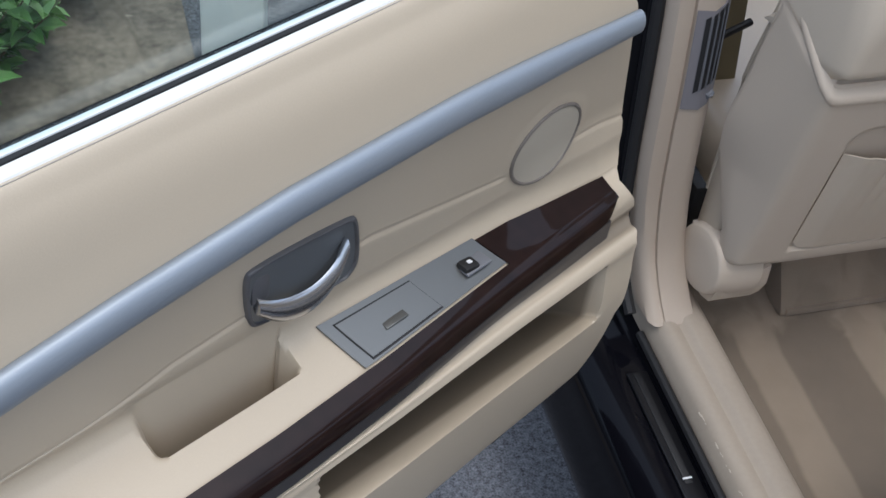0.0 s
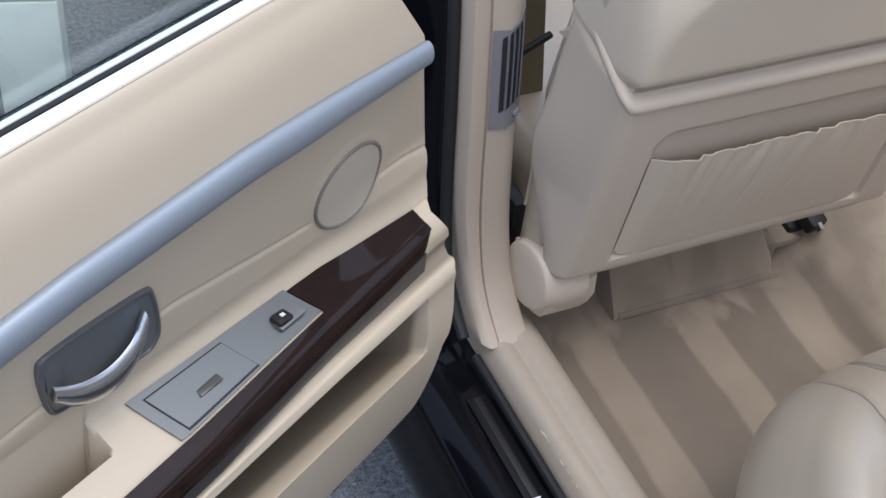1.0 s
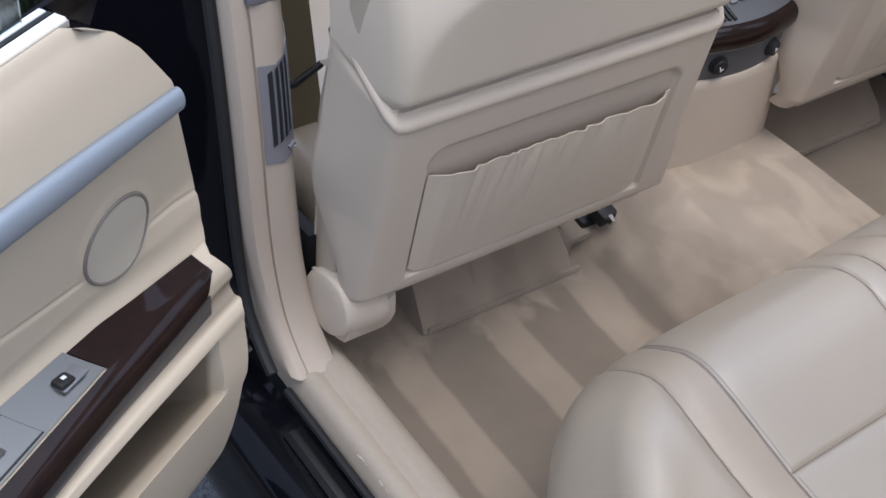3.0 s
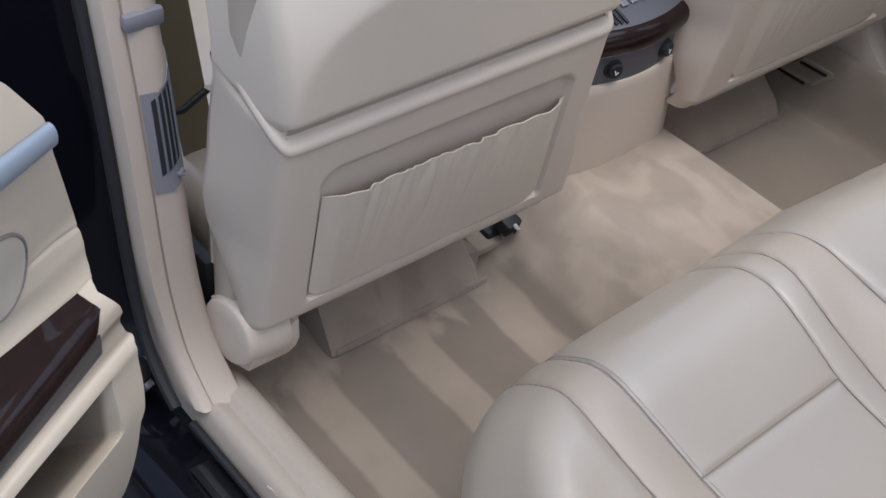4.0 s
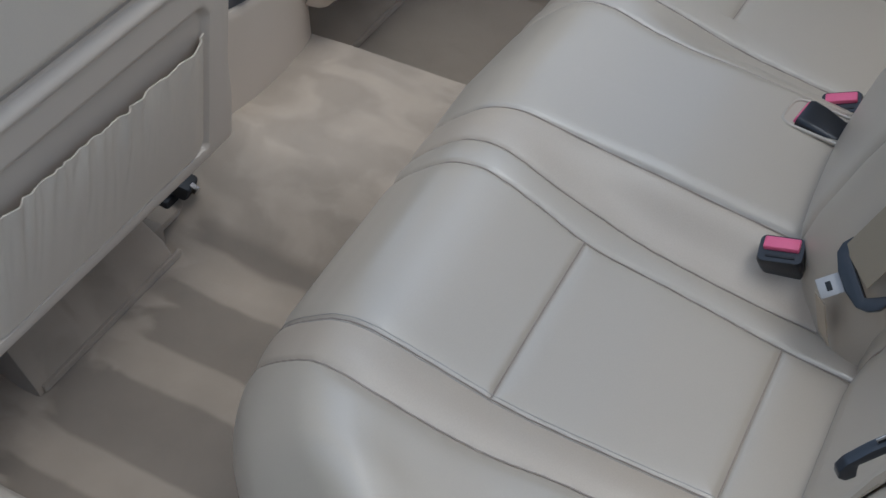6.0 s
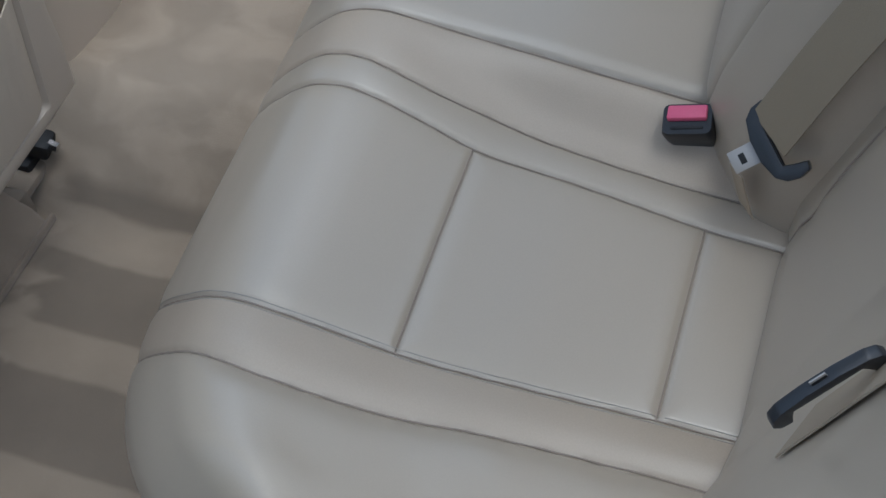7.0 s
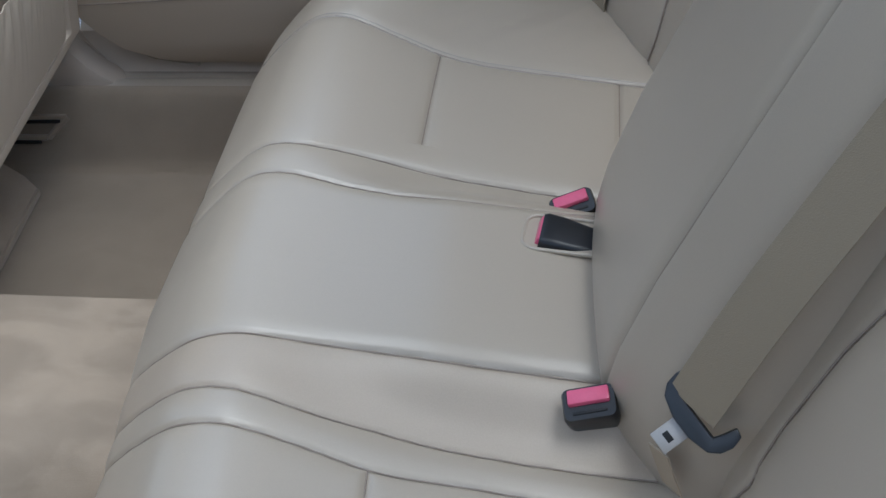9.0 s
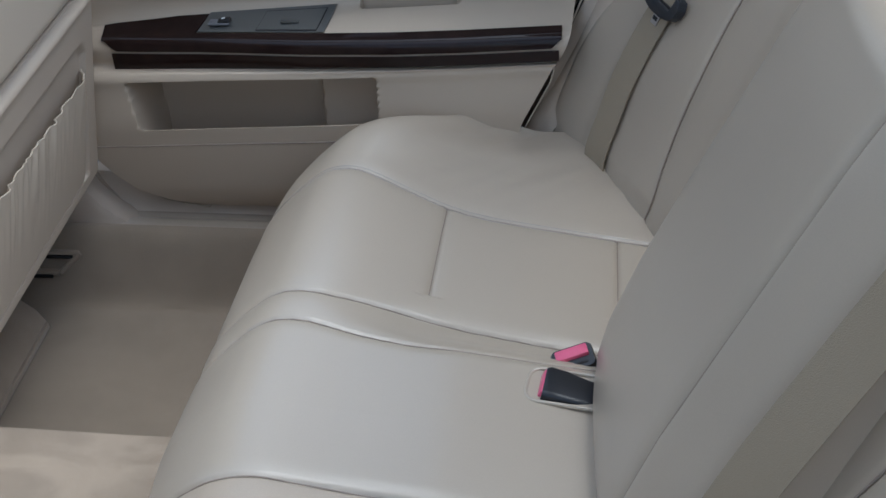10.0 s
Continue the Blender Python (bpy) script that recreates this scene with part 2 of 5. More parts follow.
def tube(points, radius, seg=8, bm=None):
    pts = [Vector(p) for p in points]
    rings = []
    for i, p in enumerate(pts):
        d = (pts[min(i + 1, len(pts) - 1)] - pts[max(i - 1, 0)]).normalized()
        q = d.to_track_quat("Z", "Y")
        r = radius[i] if isinstance(radius, (list, tuple)) else radius
        rings.append([p + q @ Vector((r * math.cos(k * math.tau / seg), r * math.sin(k * math.tau / seg), 0)) for k in range(seg)])
    return loft(rings, bm=bm)


def prism(outline, depth, m=None, bevel=0.0, seg=2):
    """An outline in local x, y, raised along local z by depth and laid by m."""
    bm = bmesh.new()
    face = bm.faces.new([bm.verts.new((x, y, 0)) for x, y in outline])
    made = bmesh.ops.extrude_face_region(bm, geom=[face])["geom"]
    top = [v for v in made if isinstance(v, bmesh.types.BMVert)]
    bmesh.ops.translate(bm, verts=top, vec=(0, 0, depth))
    if bevel:
        tops = set(top)
        edges = [e for e in bm.edges if e.verts[0] in tops and e.verts[1] in tops]
        bmesh.ops.bevel(bm, geom=edges, offset=bevel, segments=seg, profile=0.5, affect="EDGES")
    if m is not None:
        bmesh.ops.transform(bm, matrix=m, verts=bm.verts)
    return bm


def spline(points, n):
    """n points along a smooth line through the given ones (any dimension)."""
    p = np.array(points, float)
    at = np.concatenate([[0], np.cumsum(np.linalg.norm(np.diff(p, axis=0), axis=1) + 1e-6)])
    d = np.gradient(p, at, axis=0)
    out = []
    for u in np.linspace(0, at[-1], n):
        i = min(int(np.searchsorted(at, u, side="right")) - 1, len(p) - 2)
        h = at[i + 1] - at[i]
        w = (u - at[i]) / h
        out.append((1 + 2 * w) * (1 - w) ** 2 * p[i] + w * (1 - w) ** 2 * h * d[i] + w * w * (3 - 2 * w) * p[i + 1] + w * w * (w - 1) * h * d[i + 1])
    return np.array(out)


def step(a, b, x):
    w = min(max((x - a) / (b - a), 0), 1)
    return w * w * (3 - 2 * w)


def round_rect(w, h, r, n=5):
    out = []
    for cx, cy, a0 in ((w / 2 - r, h / 2 - r, 0), (-w / 2 + r, h / 2 - r, 90), (-w / 2 + r, -h / 2 + r, 180), (w / 2 - r, -h / 2 + r, 270)):
        for k in range(n + 1):
            a = radians(a0 + 90 * k / n)
            out.append((cx + r * math.cos(a), cy + r * math.sin(a)))
    return out


# ---- ground and what stands on it ----
bm = bmesh.new()
bmesh.ops.create_grid(bm, x_segments=2, y_segments=2, size=400)
tagged(link_mesh("ground", bm, ASPHALT), "dark grey asphalt with pale grit under the open door", "ground", kind="structure")

rnd = random.Random(4)
rows = []
for y in np.linspace(0.60, 4.0, 60):
    rows.append([(x, y, 0.012 + 0.03 * noise.noise((x * 3, y * 3, 0)) ** 2 + 0.006 * noise.noise((x * 25, y * 25, 1))) for x in np.linspace(-4.0, -1.17, 60)])
tagged(link_mesh("garden_bed", sheet(rows, 0.01), SOIL), "bare brown soil bed with leaf litter beside the car", "soil", kind="structure")

verts, faces = [], []
for k in range(9000):
    x, y = -1.18 - 1.15 * rnd.random() ** 1.2, 0.72 + 1.9 * rnd.random()
    size = 0.003 + 0.011 * rnd.random() ** 3
    turn, tilt = rnd.random() * math.tau, 0.5 * (rnd.random() - 0.5)
    base = len(verts)
    lie = 0.0155 + 0.03 * noise.noise((x * 3, y * 3, 0)) ** 2 + 0.006 * noise.noise((x * 25, y * 25, 1))
    for u, v, w in ((1, 0, 0), (0.2, 0.7, 0), (-0.9, 0.3, 0), (-0.4, -0.6, 0), (0.5, -0.5, 0), (0, 0, 0.35)):
        u, v = u * (0.7 + 0.6 * rnd.random()), v * (0.7 + 0.6 * rnd.random())
        verts.append((x + size * (u * math.cos(turn) - v * math.sin(turn)), y + size * (u * math.sin(turn) + v * math.cos(turn)), lie + size * (w + tilt * u)))
    faces += [(base + i, base + (i + 1) % 5, base + 5) for i in range(5)]
bm = bmesh.new()
points = [bm.verts.new(v) for v in verts]
for f in faces:
    bm.faces.new([points[i] for i in f])
tagged(link_mesh("leaf_litter", bm, LITTER), "pale dry leaves and pebbles scattered on soil", "leaf litter", kind="stuff")


def build_shrub(x, y, count, tall, seed):
    """Stems with many single pointed leaves."""
    r = random.Random(seed)
    shrub = thing("shrub", "green leafy shrub growing at the soil bed", "shrub", pose(x, y, 0.0), group="shrubs in the bed")
    stems, leaves = bmesh.new(), bmesh.new()
    for k in range(count):
        a, reach = r.random() * math.tau, 0.05 + 0.22 * r.random()
        top = Vector((reach * math.cos(a), reach * math.sin(a), tall * (0.5 + 0.5 * r.random())))
        line = [Vector((0.2 * top.x, 0.2 * top.y, 0)), Vector((0.5 * top.x, 0.5 * top.y, 0.55 * top.z)), top]
        tube(line, [0.004, 0.003, 0.0015], 5, stems)
        for n in range(24):
            w = 0.2 + 0.8 * n / 23
            at = line[0].lerp(line[1], w * 2) if w < 0.5 else line[1].lerp(line[2], w * 2 - 1)
            long, wide = 0.032 + 0.026 * r.random(), 0.010 + 0.008 * r.random()
            m = Matrix.Translation(at) @ pose(0, 0, 0, -10 + 50 * r.random(), -30 + 60 * r.random(), 360 * r.random())
            pts = [(0, 0, 0), (-wide, long * 0.4, 0.006), (0, long * 0.45, -0.004), (wide, long * 0.4, 0.006), (-wide * 0.6, long * 0.75, 0.002), (0, long, -0.012), (wide * 0.6, long * 0.75, 0.002)]
            v = [leaves.verts.new(m @ Vector(p)) for p in pts]
            for f in ((0, 2, 1), (0, 3, 2), (1, 2, 5, 4), (2, 3, 6, 5)):
                leaves.faces.new([v[i] for i in f])
    part("stems", stems, BARK, shrub)
    part("leaves", leaves, LEAF, shrub)


for k, (x, y, n, tall) in enumerate(((-1.62, 1.05, 40, 0.36), (-1.72, 1.35, 26, 0.4), (-1.55, 1.62, 22, 0.36), (-1.85, 1.75, 26, 0.5), (-1.42, 1.95, 22, 0.4), (-1.62, 2.2, 26, 0.5), (-1.30, 2.35, 20, 0.4), (-1.75, 0.85, 34, 0.34), (-1.48, 1.32, 26, 0.34), (-1.95, 1.15, 34, 0.5))):
    build_shrub(x, y, n, tall, 20 + k)

post = thing("fence_post", "weathered pale post with white paint on its lower part", "post", pose(-1.09, 1.10, 0, 0, 0, -14))
part("post_top", rbox((0.118, 0.10, 0.9), (0, 0, 0.75), 0.006), POST_GREY, post)
part("painted_foot", rbox((0.121, 0.103, 0.30), (0, 0, 0.15), 0.006), WHITE, post)
stop = thing("kerb_block", "pale concrete kerb block lying on the asphalt", "kerb", pose(-0.60, 1.55, 0, 0, 0, 8))
part("block", rbox((0.42, 0.16, 0.16), (0.03, 0, 0.08), 0.02, 3), STONE, stop)

# ---- the car's shell ----
sedan = thing("sedan", "black sedan shell with beige pillar trim and carpeted cabin", "car")


def z_floor(x, y):
    """Height of the carpet across the car: two wells and the tunnel between them."""
    up = 0.13 * step(-0.22, -0.05, x) - 0.13 * step(0.186, 0.200, x)
    edge = 0.006 * noise.noise((x * 5, y * 5, 0))
    return 0.30 + up * (1 - 0.12 * step(-0.1, -0.5, y)) + (0.10 * step(0.615, 0.68, -x) if x < 0 else 0.116 * step(0.600, 0.664, x)) + edge * (1 - step(0.56, 0.62, x))


rows = [[(x, y, z_floor(x, y)) for x in np.linspace(-0.66, 0.666, 190)] for y in np.linspace(-0.55, 0.75, 60)]
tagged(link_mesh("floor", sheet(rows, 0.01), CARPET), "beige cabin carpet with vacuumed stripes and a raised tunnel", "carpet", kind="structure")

for side, tag in ((-1, "left"), (1, "right")):
    # sill trim with its upstand and the scuffed top
    prof = spline([(0.625, 0.30), (0.646, 0.375), (0.654, 0.397), (0.664, 0.4085), (0.680, 0.4135), (0.692, 0.4130), (0.697, 0.4090), (0.702, 0.4080), (0.707, 0.4105), (0.718, 0.4115), (0.727, 0.4060), (0.733, 0.394), (0.738, 0.36)], 44)
    rows = [[(side * x, y, z) for x, z in prof] for y in np.linspace(-1.0, 0.30, 20)]
    part("sill_trim", sheet(rows, 0.004), SCUFFED, sedan, "beige sill trim, slightly scuffed")
    prof = spline([(0.737, 0.375), (0.745, 0.362), (0.775, 0.358), (0.808, 0.351), (0.826, 0.336), (0.834, 0.30), (0.832, 0.20), (0.80, 0.17)], 20)
    rows = [[(side * x, y, z) for x, z in prof] for y in np.linspace(-1.3, 0.35, 8)]
    part("outer_sill", sheet(rows, 0.004), BLACK, sedan, "black painted door sill")
    part("sill_plate", rbox((0.028, 0.42, 0.004), (side * 0.7615, -0.287, 0.3615), 0.0015), DARKPLATE, sedan, "dark scuff plate on the sill")
    slot = part("plate_slot", rbox((0.010, 0.17, 0.003), (side * 0.7625, -0.165, 0.3632), 0.0012), RUBBER, sedan, "dark slot in the sill plate")
    part("slot_mark", rbox((0.012, 0.0025, 0.001), (side * 0.7625, -0.243, 0.3652), 0.0004), MARK, slot)
    part("sill_seal", tube([(side * 0.742, y, 0.380) for y in np.linspace(-1.0, -0.03, 8)], 0.006, 8), RUBBER, sedan)

rows = [[(x, y, z) for x, z in ((0.714, 0.4085), (0.722, 0.418), (0.728, 0.440), (0.735, 0.470), (0.75, 0.48))] for y in np.linspace(-0.95, 0.02, 12)]
part("sill_upstand", sheet(rows, 0.003), PLASTIC, sedan)

rnd = random.Random(9)
scratch = bmesh.new()
for k in range(60):
    y = -0.18 - 0.30 * rnd.random()
    rbox((0.0008 + 0.001 * rnd.random() ** 2, 0.002 + 0.006 * rnd.random() ** 2, 0.0006), (-0.7275 - 0.003 * rnd.random(), y, 0.4035), 0.0002, 1, (0, -40, 6 * (rnd.random() - 0.5)), scratch)
tagged(part("scratches", scratch, SCRATCH, sedan), "pale scratches along the sill edge", kind="stuff")

# B pillars: y and z of the trim's rear edge
LINE = spline([(-0.047, 0.409), (-0.022, 0.425), (0.012, 0.46), (0.035, 0.52), (0.050, 0.60), (0.064, 0.70), (0.080, 0.80), (0.096, 0.88), (0.14, 1.10), (0.19, 1.42)], 40)


def pillar_lean(z):
    return 0.16 * max(z - 0.92, 0)


for side in (-1, 1):
    rows = []
    for y, z in LINE:
        swell = step(0.42, 0.60, z)
        lean = pillar_lean(z)
        sect = ((0.752, 0.050), (0.750, 0.012), (0.744, 0.002), (0.734, 0.0), (0.7265, 0.001), (0.7255, 0.0045), (0.7235, 0.0045), (0.7225, 0.0), (0.702, -0.006 * swell), (0.691, -0.004 * swell), (0.682, 0.004), (0.676, 0.020), (0.674, 0.10))
        rows.append([(side * (x - lean + (1 - swell) * (-0.010 if x > 0.74 else -0.004)), y + o, z) for x, o in sect])
    part("pillar_trim", sheet(rows, 0.003), TRIM, sedan)
    rows = [[(side * (x - pillar_lean(z)), y + o, z) for x, o in ((0.753, 0.045), (0.757, 0.055), (0.775, 0.062), (0.80, 0.075), (0.83, 0.095), (0.87, 0.10), (0.90, 0.13), (0.915, 0.22), (0.90, 0.36))] for y, z in LINE if z > 0.43]
    part("door_jamb", sheet(rows, 0.004), BLACK, sedan, "black painted pillar jamb")
    part("door_seal", tube([(side * (0.757 - pillar_lean(z)), y + 0.028, z) for y, z in LINE], 0.008, 8), RUBBER, sedan)

for k, (y, z) in enumerate(((0.045, 0.400), (0.062, 0.408))):
    part("hinge_bolt", tube([(-0.757, y, z), (-0.768, y - 0.004, z)], 0.006 - 0.002 * k, 8), CHROME, sedan, "bright hinge bolt head")
part("hinge_block", rbox((0.03, 0.05, 0.05), (-0.765, 0.075, 0.40), 0.008), RUBBER, sedan, "black door hinge block")

# vent in the pillar trim
vent = thing("pillar_vent", "grey pillar air vent with black slots", "air vent")
WRAP = ((0.7222, 0.0), (0.702, -0.006), (0.691, -0.004), (0.682, 0.004), (0.676, 0.020))


def pillar_y(z):
    return float(np.interp(z, LINE[:, 1], LINE[:, 0]))


def on_vent(u, z, out):
    """A point of the vent: u runs round the pillar's inner corner from 0 to 4."""
    i = min(int(u), 3)
    (xa, oa), (xb, ob) = WRAP[i], WRAP[i + 1]
    w = u - i
    side_push = out * (0.0, 0.0, 0.25, 0.7, 1.0)[min(int(u + 0.5), 4)]
    return (-(xa + (xb - xa) * w) + side_push, pillar_y(z) + oa + (ob - oa) * w - out * (1.0 if u < 2.5 else 0.5), z)


rows = []
for v in np.linspace(0, 1, 14):
    row = []
    for u in np.linspace(0, 4, 13):
        low = float(np.interp(u, (0, 1, 2, 3, 4), (0.677, 0.678, 0.684, 0.697, 0.712)))
        top = float(np.interp(u, (0, 1, 2, 3, 4), (0.802, 0.803, 0.811, 0.824, 0.836)))
        row.append(on_vent(u, low + (top - low) * v, 0.0022))
    rows.append(row)
part("vent_plate", sheet(rows, 0.0015), GREYMAUVE, vent)
for k, u in enumerate((0.62, 1.05, 1.50, 1.98)):
    za, zb = 0.700 + 0.005 * k, 0.793 + 0.005 * k
    rows = [[on_vent(u + du, z + 0.004 * (du > 0), 0.0038) for du in (-0.13, 0.13)] for z in np.linspace(za, zb, 6)]
    part("slot", sheet(rows, 0.001), RUBBER, vent, "black slot")
    rows = [[on_vent(u + du, z, 0.0044) for du in (0.18, 0.25)] for z in np.linspace(za + 0.003, zb + 0.001, 6)]
    part("slat", sheet(rows, 0.0015), GREY, vent)
part("thumb_wheel", tube([(-0.694, pillar_y(0.694) - 0.007, 0.6945), (-0.685, pillar_y(0.696) - 0.003, 0.6975)], 0.004, 10), GREY, vent)
part("wheel_dot", rbox((0.003, 0.002, 0.004), (-0.6885, pillar_y(0.696) - 0.0105, 0.6962), 0.0008), CHROME, vent)
part("height_slide", rbox((0.050, 0.014, 0.022), (-0.703 + pillar_lean(0.885), pillar_y(0.885) - 0.002, 0.884), 0.006, turn=(0, 0, 0)), GREYMAUVE, vent, "grey band across the pillar trim")
part("upper_panel", rbox((0.060, 0.018, 0.20), (-0.688, pillar_y(1.00), 1.00), 0.008, turn=(9, 0, 0)), PLASTIC, vent)

# front belt behind the pillar, and the far front door's lining
belt = thing("front_belt", "olive beige belt webbing hanging beside the front seat", "seat belt")
rows = [[(-0.567 + 0.13 * (0.78 - z) + dx, 0.235 + 0.01 * (z - 0.7), z) for dx in (-0.050, 0.0)] for z in np.linspace(0.44, 1.35, 12)]
part("webbing", sheet(rows, 0.0014), WEBOLIVE, belt)
part("anchor_bar", tube([(-0.635, 0.20, 0.672), (-0.61, 0.19, 0.676), (-0.565, 0.20, 0.688)], 0.005, 8), RUBBER, belt)
# panel coloured dark brown to stand for shade in the gap
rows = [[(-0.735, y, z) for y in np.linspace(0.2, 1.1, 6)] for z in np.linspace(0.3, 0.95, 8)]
part("front_side_panel", sheet(rows, 0.02), SHADEBROWN, sedan)

# unseen roof with its rails, opening widened to light the cabin; the glass house stays open
roof = [[(x, y, 1.50 - 0.10 * (x / 0.62) ** 4 - 0.05 * ((y + 0.2) / 1.0) ** 2) for x in np.linspace(-0.60, 0.64, 44)] for y in np.linspace(-0.90, 0.62, 30)]
bm = sheet(roof)
bmesh.ops.delete(bm, geom=[f for f in bm.faces if abs(f.calc_center_median().x - 0.06) < 0.46 and -0.62 < f.calc_center_median().y < 0.54], context="FACES")
bmesh.ops.solidify(bm, geom=list(bm.faces), thickness=0.02)
tagged(link_mesh("ceiling", bm, HEADLINER), "pale grey headliner with a wide open sunroof", "ceiling", kind="structure")
# rear pillar panels added to block light from the rear places
for side in (-1, 1):
    rows = [[(side * (0.74 - 0.30 * (z - 0.95)), y, z) for y in np.linspace(-1.55, -0.98 if side < 0 else -0.62, 6)] for z in np.linspace(1.0, 1.42, 6)]
    part("rear_quarter", sheet(rows, 0.03), PLASTIC, sedan, "beige rear pillar lining")
dash = [[(x, y + 0.05 * (abs(x) / 0.7) ** 2, z) for x in np.linspace(-0.72, 0.72, 20)] for y, z in ((0.98, 0.30), (0.92, 0.45), (0.86, 0.62), (0.84, 0.78), (0.88, 0.88), (1.0, 0.93), (1.35, 0.94))]
part("dashboard", sheet(dash, 0.02), DASH, sedan, "dark dashboard far ahead")
rows = [[(x, y, z) for x in np.linspace(-0.74, 0.74, 12)] for y, z in ((-1.16, 0.95), (-1.22, 1.06), (-1.55, 1.08))]
part("parcel_shelf", sheet(rows, 0.02), PLASTIC, sedan)


# ---- doors ----
def door_front(h):
    """Where the lining ends towards the hinges, at height h."""
    if FAR_DOOR[0]:
        return float(np.interp(h, (0.45, 0.47, 0.497, 0.525, 0.556, 0.590, 0.602, 0.644, 0.703, 0.745, 0.80, 0.87, 0.965, 1.01, 1.035, 1.05, 1.06),
                               (0.16, 0.07, 0.020, 0.006, -0.001, -0.006, -0.014, -0.019, -0.018, -0.008, -0.024, -0.018, 0.009, 0.038, 0.060, 0.085, 0.11)))
    return float(np.interp(h, (0.45, 0.47, 0.497, 0.525, 0.556, 0.590, 0.602, 0.644, 0.688, 0.696, 0.709, 0.722, 0.737, 0.745, 0.757, 0.765, 0.80, 0.823, 0.87, 0.918, 0.965, 1.01, 1.035, 1.05, 1.06),
                           (0.16, 0.07, 0.020, 0.006, -0.001, -0.006, -0.014, -0.019, -0.020, -0.028, -0.033, -0.029, -0.021, -0.019, -0.029, -0.034, -0.035, -0.033, -0.018, -0.001, 0.010, 0.038, 0.060, 0.085, 0.11)))


FAR_DOOR = [False]
PROFILE = spline([(-0.052, 1.056), (-0.034, 1.060), (-0.022, 1.042), (-0.006, 0.99), (0.0, 0.955), (-0.004, 0.92), (-0.010, 0.87), (-0.015, 0.83), (-0.020, 0.79),
                  (-0.022, 0.766), (-0.016, 0.757), (-0.002, 0.750), (0.016, 0.742), (0.025, 0.737), (0.033, 0.726), (0.034, 0.712), (0.032, 0.698),
                  (0.037, 0.694), (0.046, 0.693), (0.051, 0.686), (0.052, 0.67), (0.058, 0.61), (0.056, 0.58), (0.050, 0.53), (0.042, 0.49), (0.024, 0.458), (-0.03, 0.452)], 400)


def door_rear(h):
    return float(np.interp(h, (0.45, 0.60, 0.66, 0.72, 0.80, 1.06), (0.575, 0.632, 0.663, 0.693, 0.724, 0.83)))



def door_point(s, d, h):
    """A point of the inner panel: the profile, bent along the door, with its hollows."""
    far = FAR_DOOR[0]
    bow = float(np.interp(s, (-0.05, 0, 0.12, 0.24, 0.415, 0.56, 0.64, 0.95), (-0.003, 0, 0.007, 0.012, 0.009, -0.004, -0.014, -0.06)))
    w = step(0.80, 0.93, h) * (1 - step(0.99, 1.05, h))
    groove_h = float(np.interp(s, (-0.05, 0.0, 0.14, 0.31, 0.51, 0.64, 0.95), (0.803, 0.812, 0.815, 0.845, 0.835, 0.80, 0.70)))
    crease = 0.0016 * math.exp(-((h - groove_h) / 0.0022) ** 2) + 0.0012 * step(0.010, -0.010, groove_h - h) * (1 - step(0.86, 0.92, h))
    crease *= step(0.047, 0.058, math.hypot(s - 0.088, h - 0.834))
    pit = 0.0
    if 0.728 < h < 0.80 and d < 0.012:
        pit = step(0.400, 0.412, s) * (1 - step(0.505, 0.545, s)) * (1 - (step(-0.016, -0.011, d) if far else step(-0.007, -0.001, d)))
    pocket = (step(0.056, 0.070, s + 0.16 * (h - 0.64)) if far else step(0.028, 0.043, s)) * (1 - step(0.416, 0.424, s)) * step(0.606, 0.612, h) * (1 - step(0.676, 0.681, h))
    pit *= 1 - step(0.772, 0.800, h)
    pocket *= 1.0 - 0.35 * step(0.322, 0.332, s)
    crest = float(np.interp(s, (-0.05, 0, 0.083, 0.168, 0.251, 0.327, 0.45, 0.55, 0.95), (-0.0075, -0.0075, -0.001, 0.0045, 0.0119, 0.019, 0.0265, 0.0295, 0.032)))
    joint = float(np.interp(s, (-0.05, 0, 0.087, 0.13, 0.37), (0.014, 0.014, 0.008, 0.004, 0.0)))
    if h >= 0.757:
        move = joint * (1 - step(0.76, 0.83, h))
        drop = 0.43 * move * (1 - step(0.757, 0.775, h))
    else:
        w1 = min(max((d + 0.018) / 0.043, 0), 1) if h > 0.712 else 1.0
        move = (joint * (1 - w1) + crest * w1) * (0.45 + 0.55 * step(0.685, 0.705, h))
        drop = 0.43 * move * step(0.60, 0.70, h)
    d, h = d + move, h - drop
    h2 = h + bow * w + 0.045 * max(s, 0) * (1 - step(0.77, 0.83, h)) * step(0.45, 0.6, h)
    return s, d - 0.105 * pocket - (crease if 0.77 < h < 0.93 else 0), h2 - 0.19 * pit - 0.07 * pocket * (1 - step(0.61, 0.665, h))


def panel_depth(s, h):
    """How far the upper panel stands out at s and the true height h."""
    pts = [door_point(s, d, q) for d, q in PROFILE if 0.77 < q < 0.96]
    pts.sort(key=lambda q: q[2])
    return float(np.interp(h, [q[2] for q in pts], [q[1] for q in pts]))


def on_door(s, d, h, f=1, out=0.0, up=0.0):
    p = door_point(s, d, h)
    return Vector((p[0], f * (p[1] + out), p[2] + up))


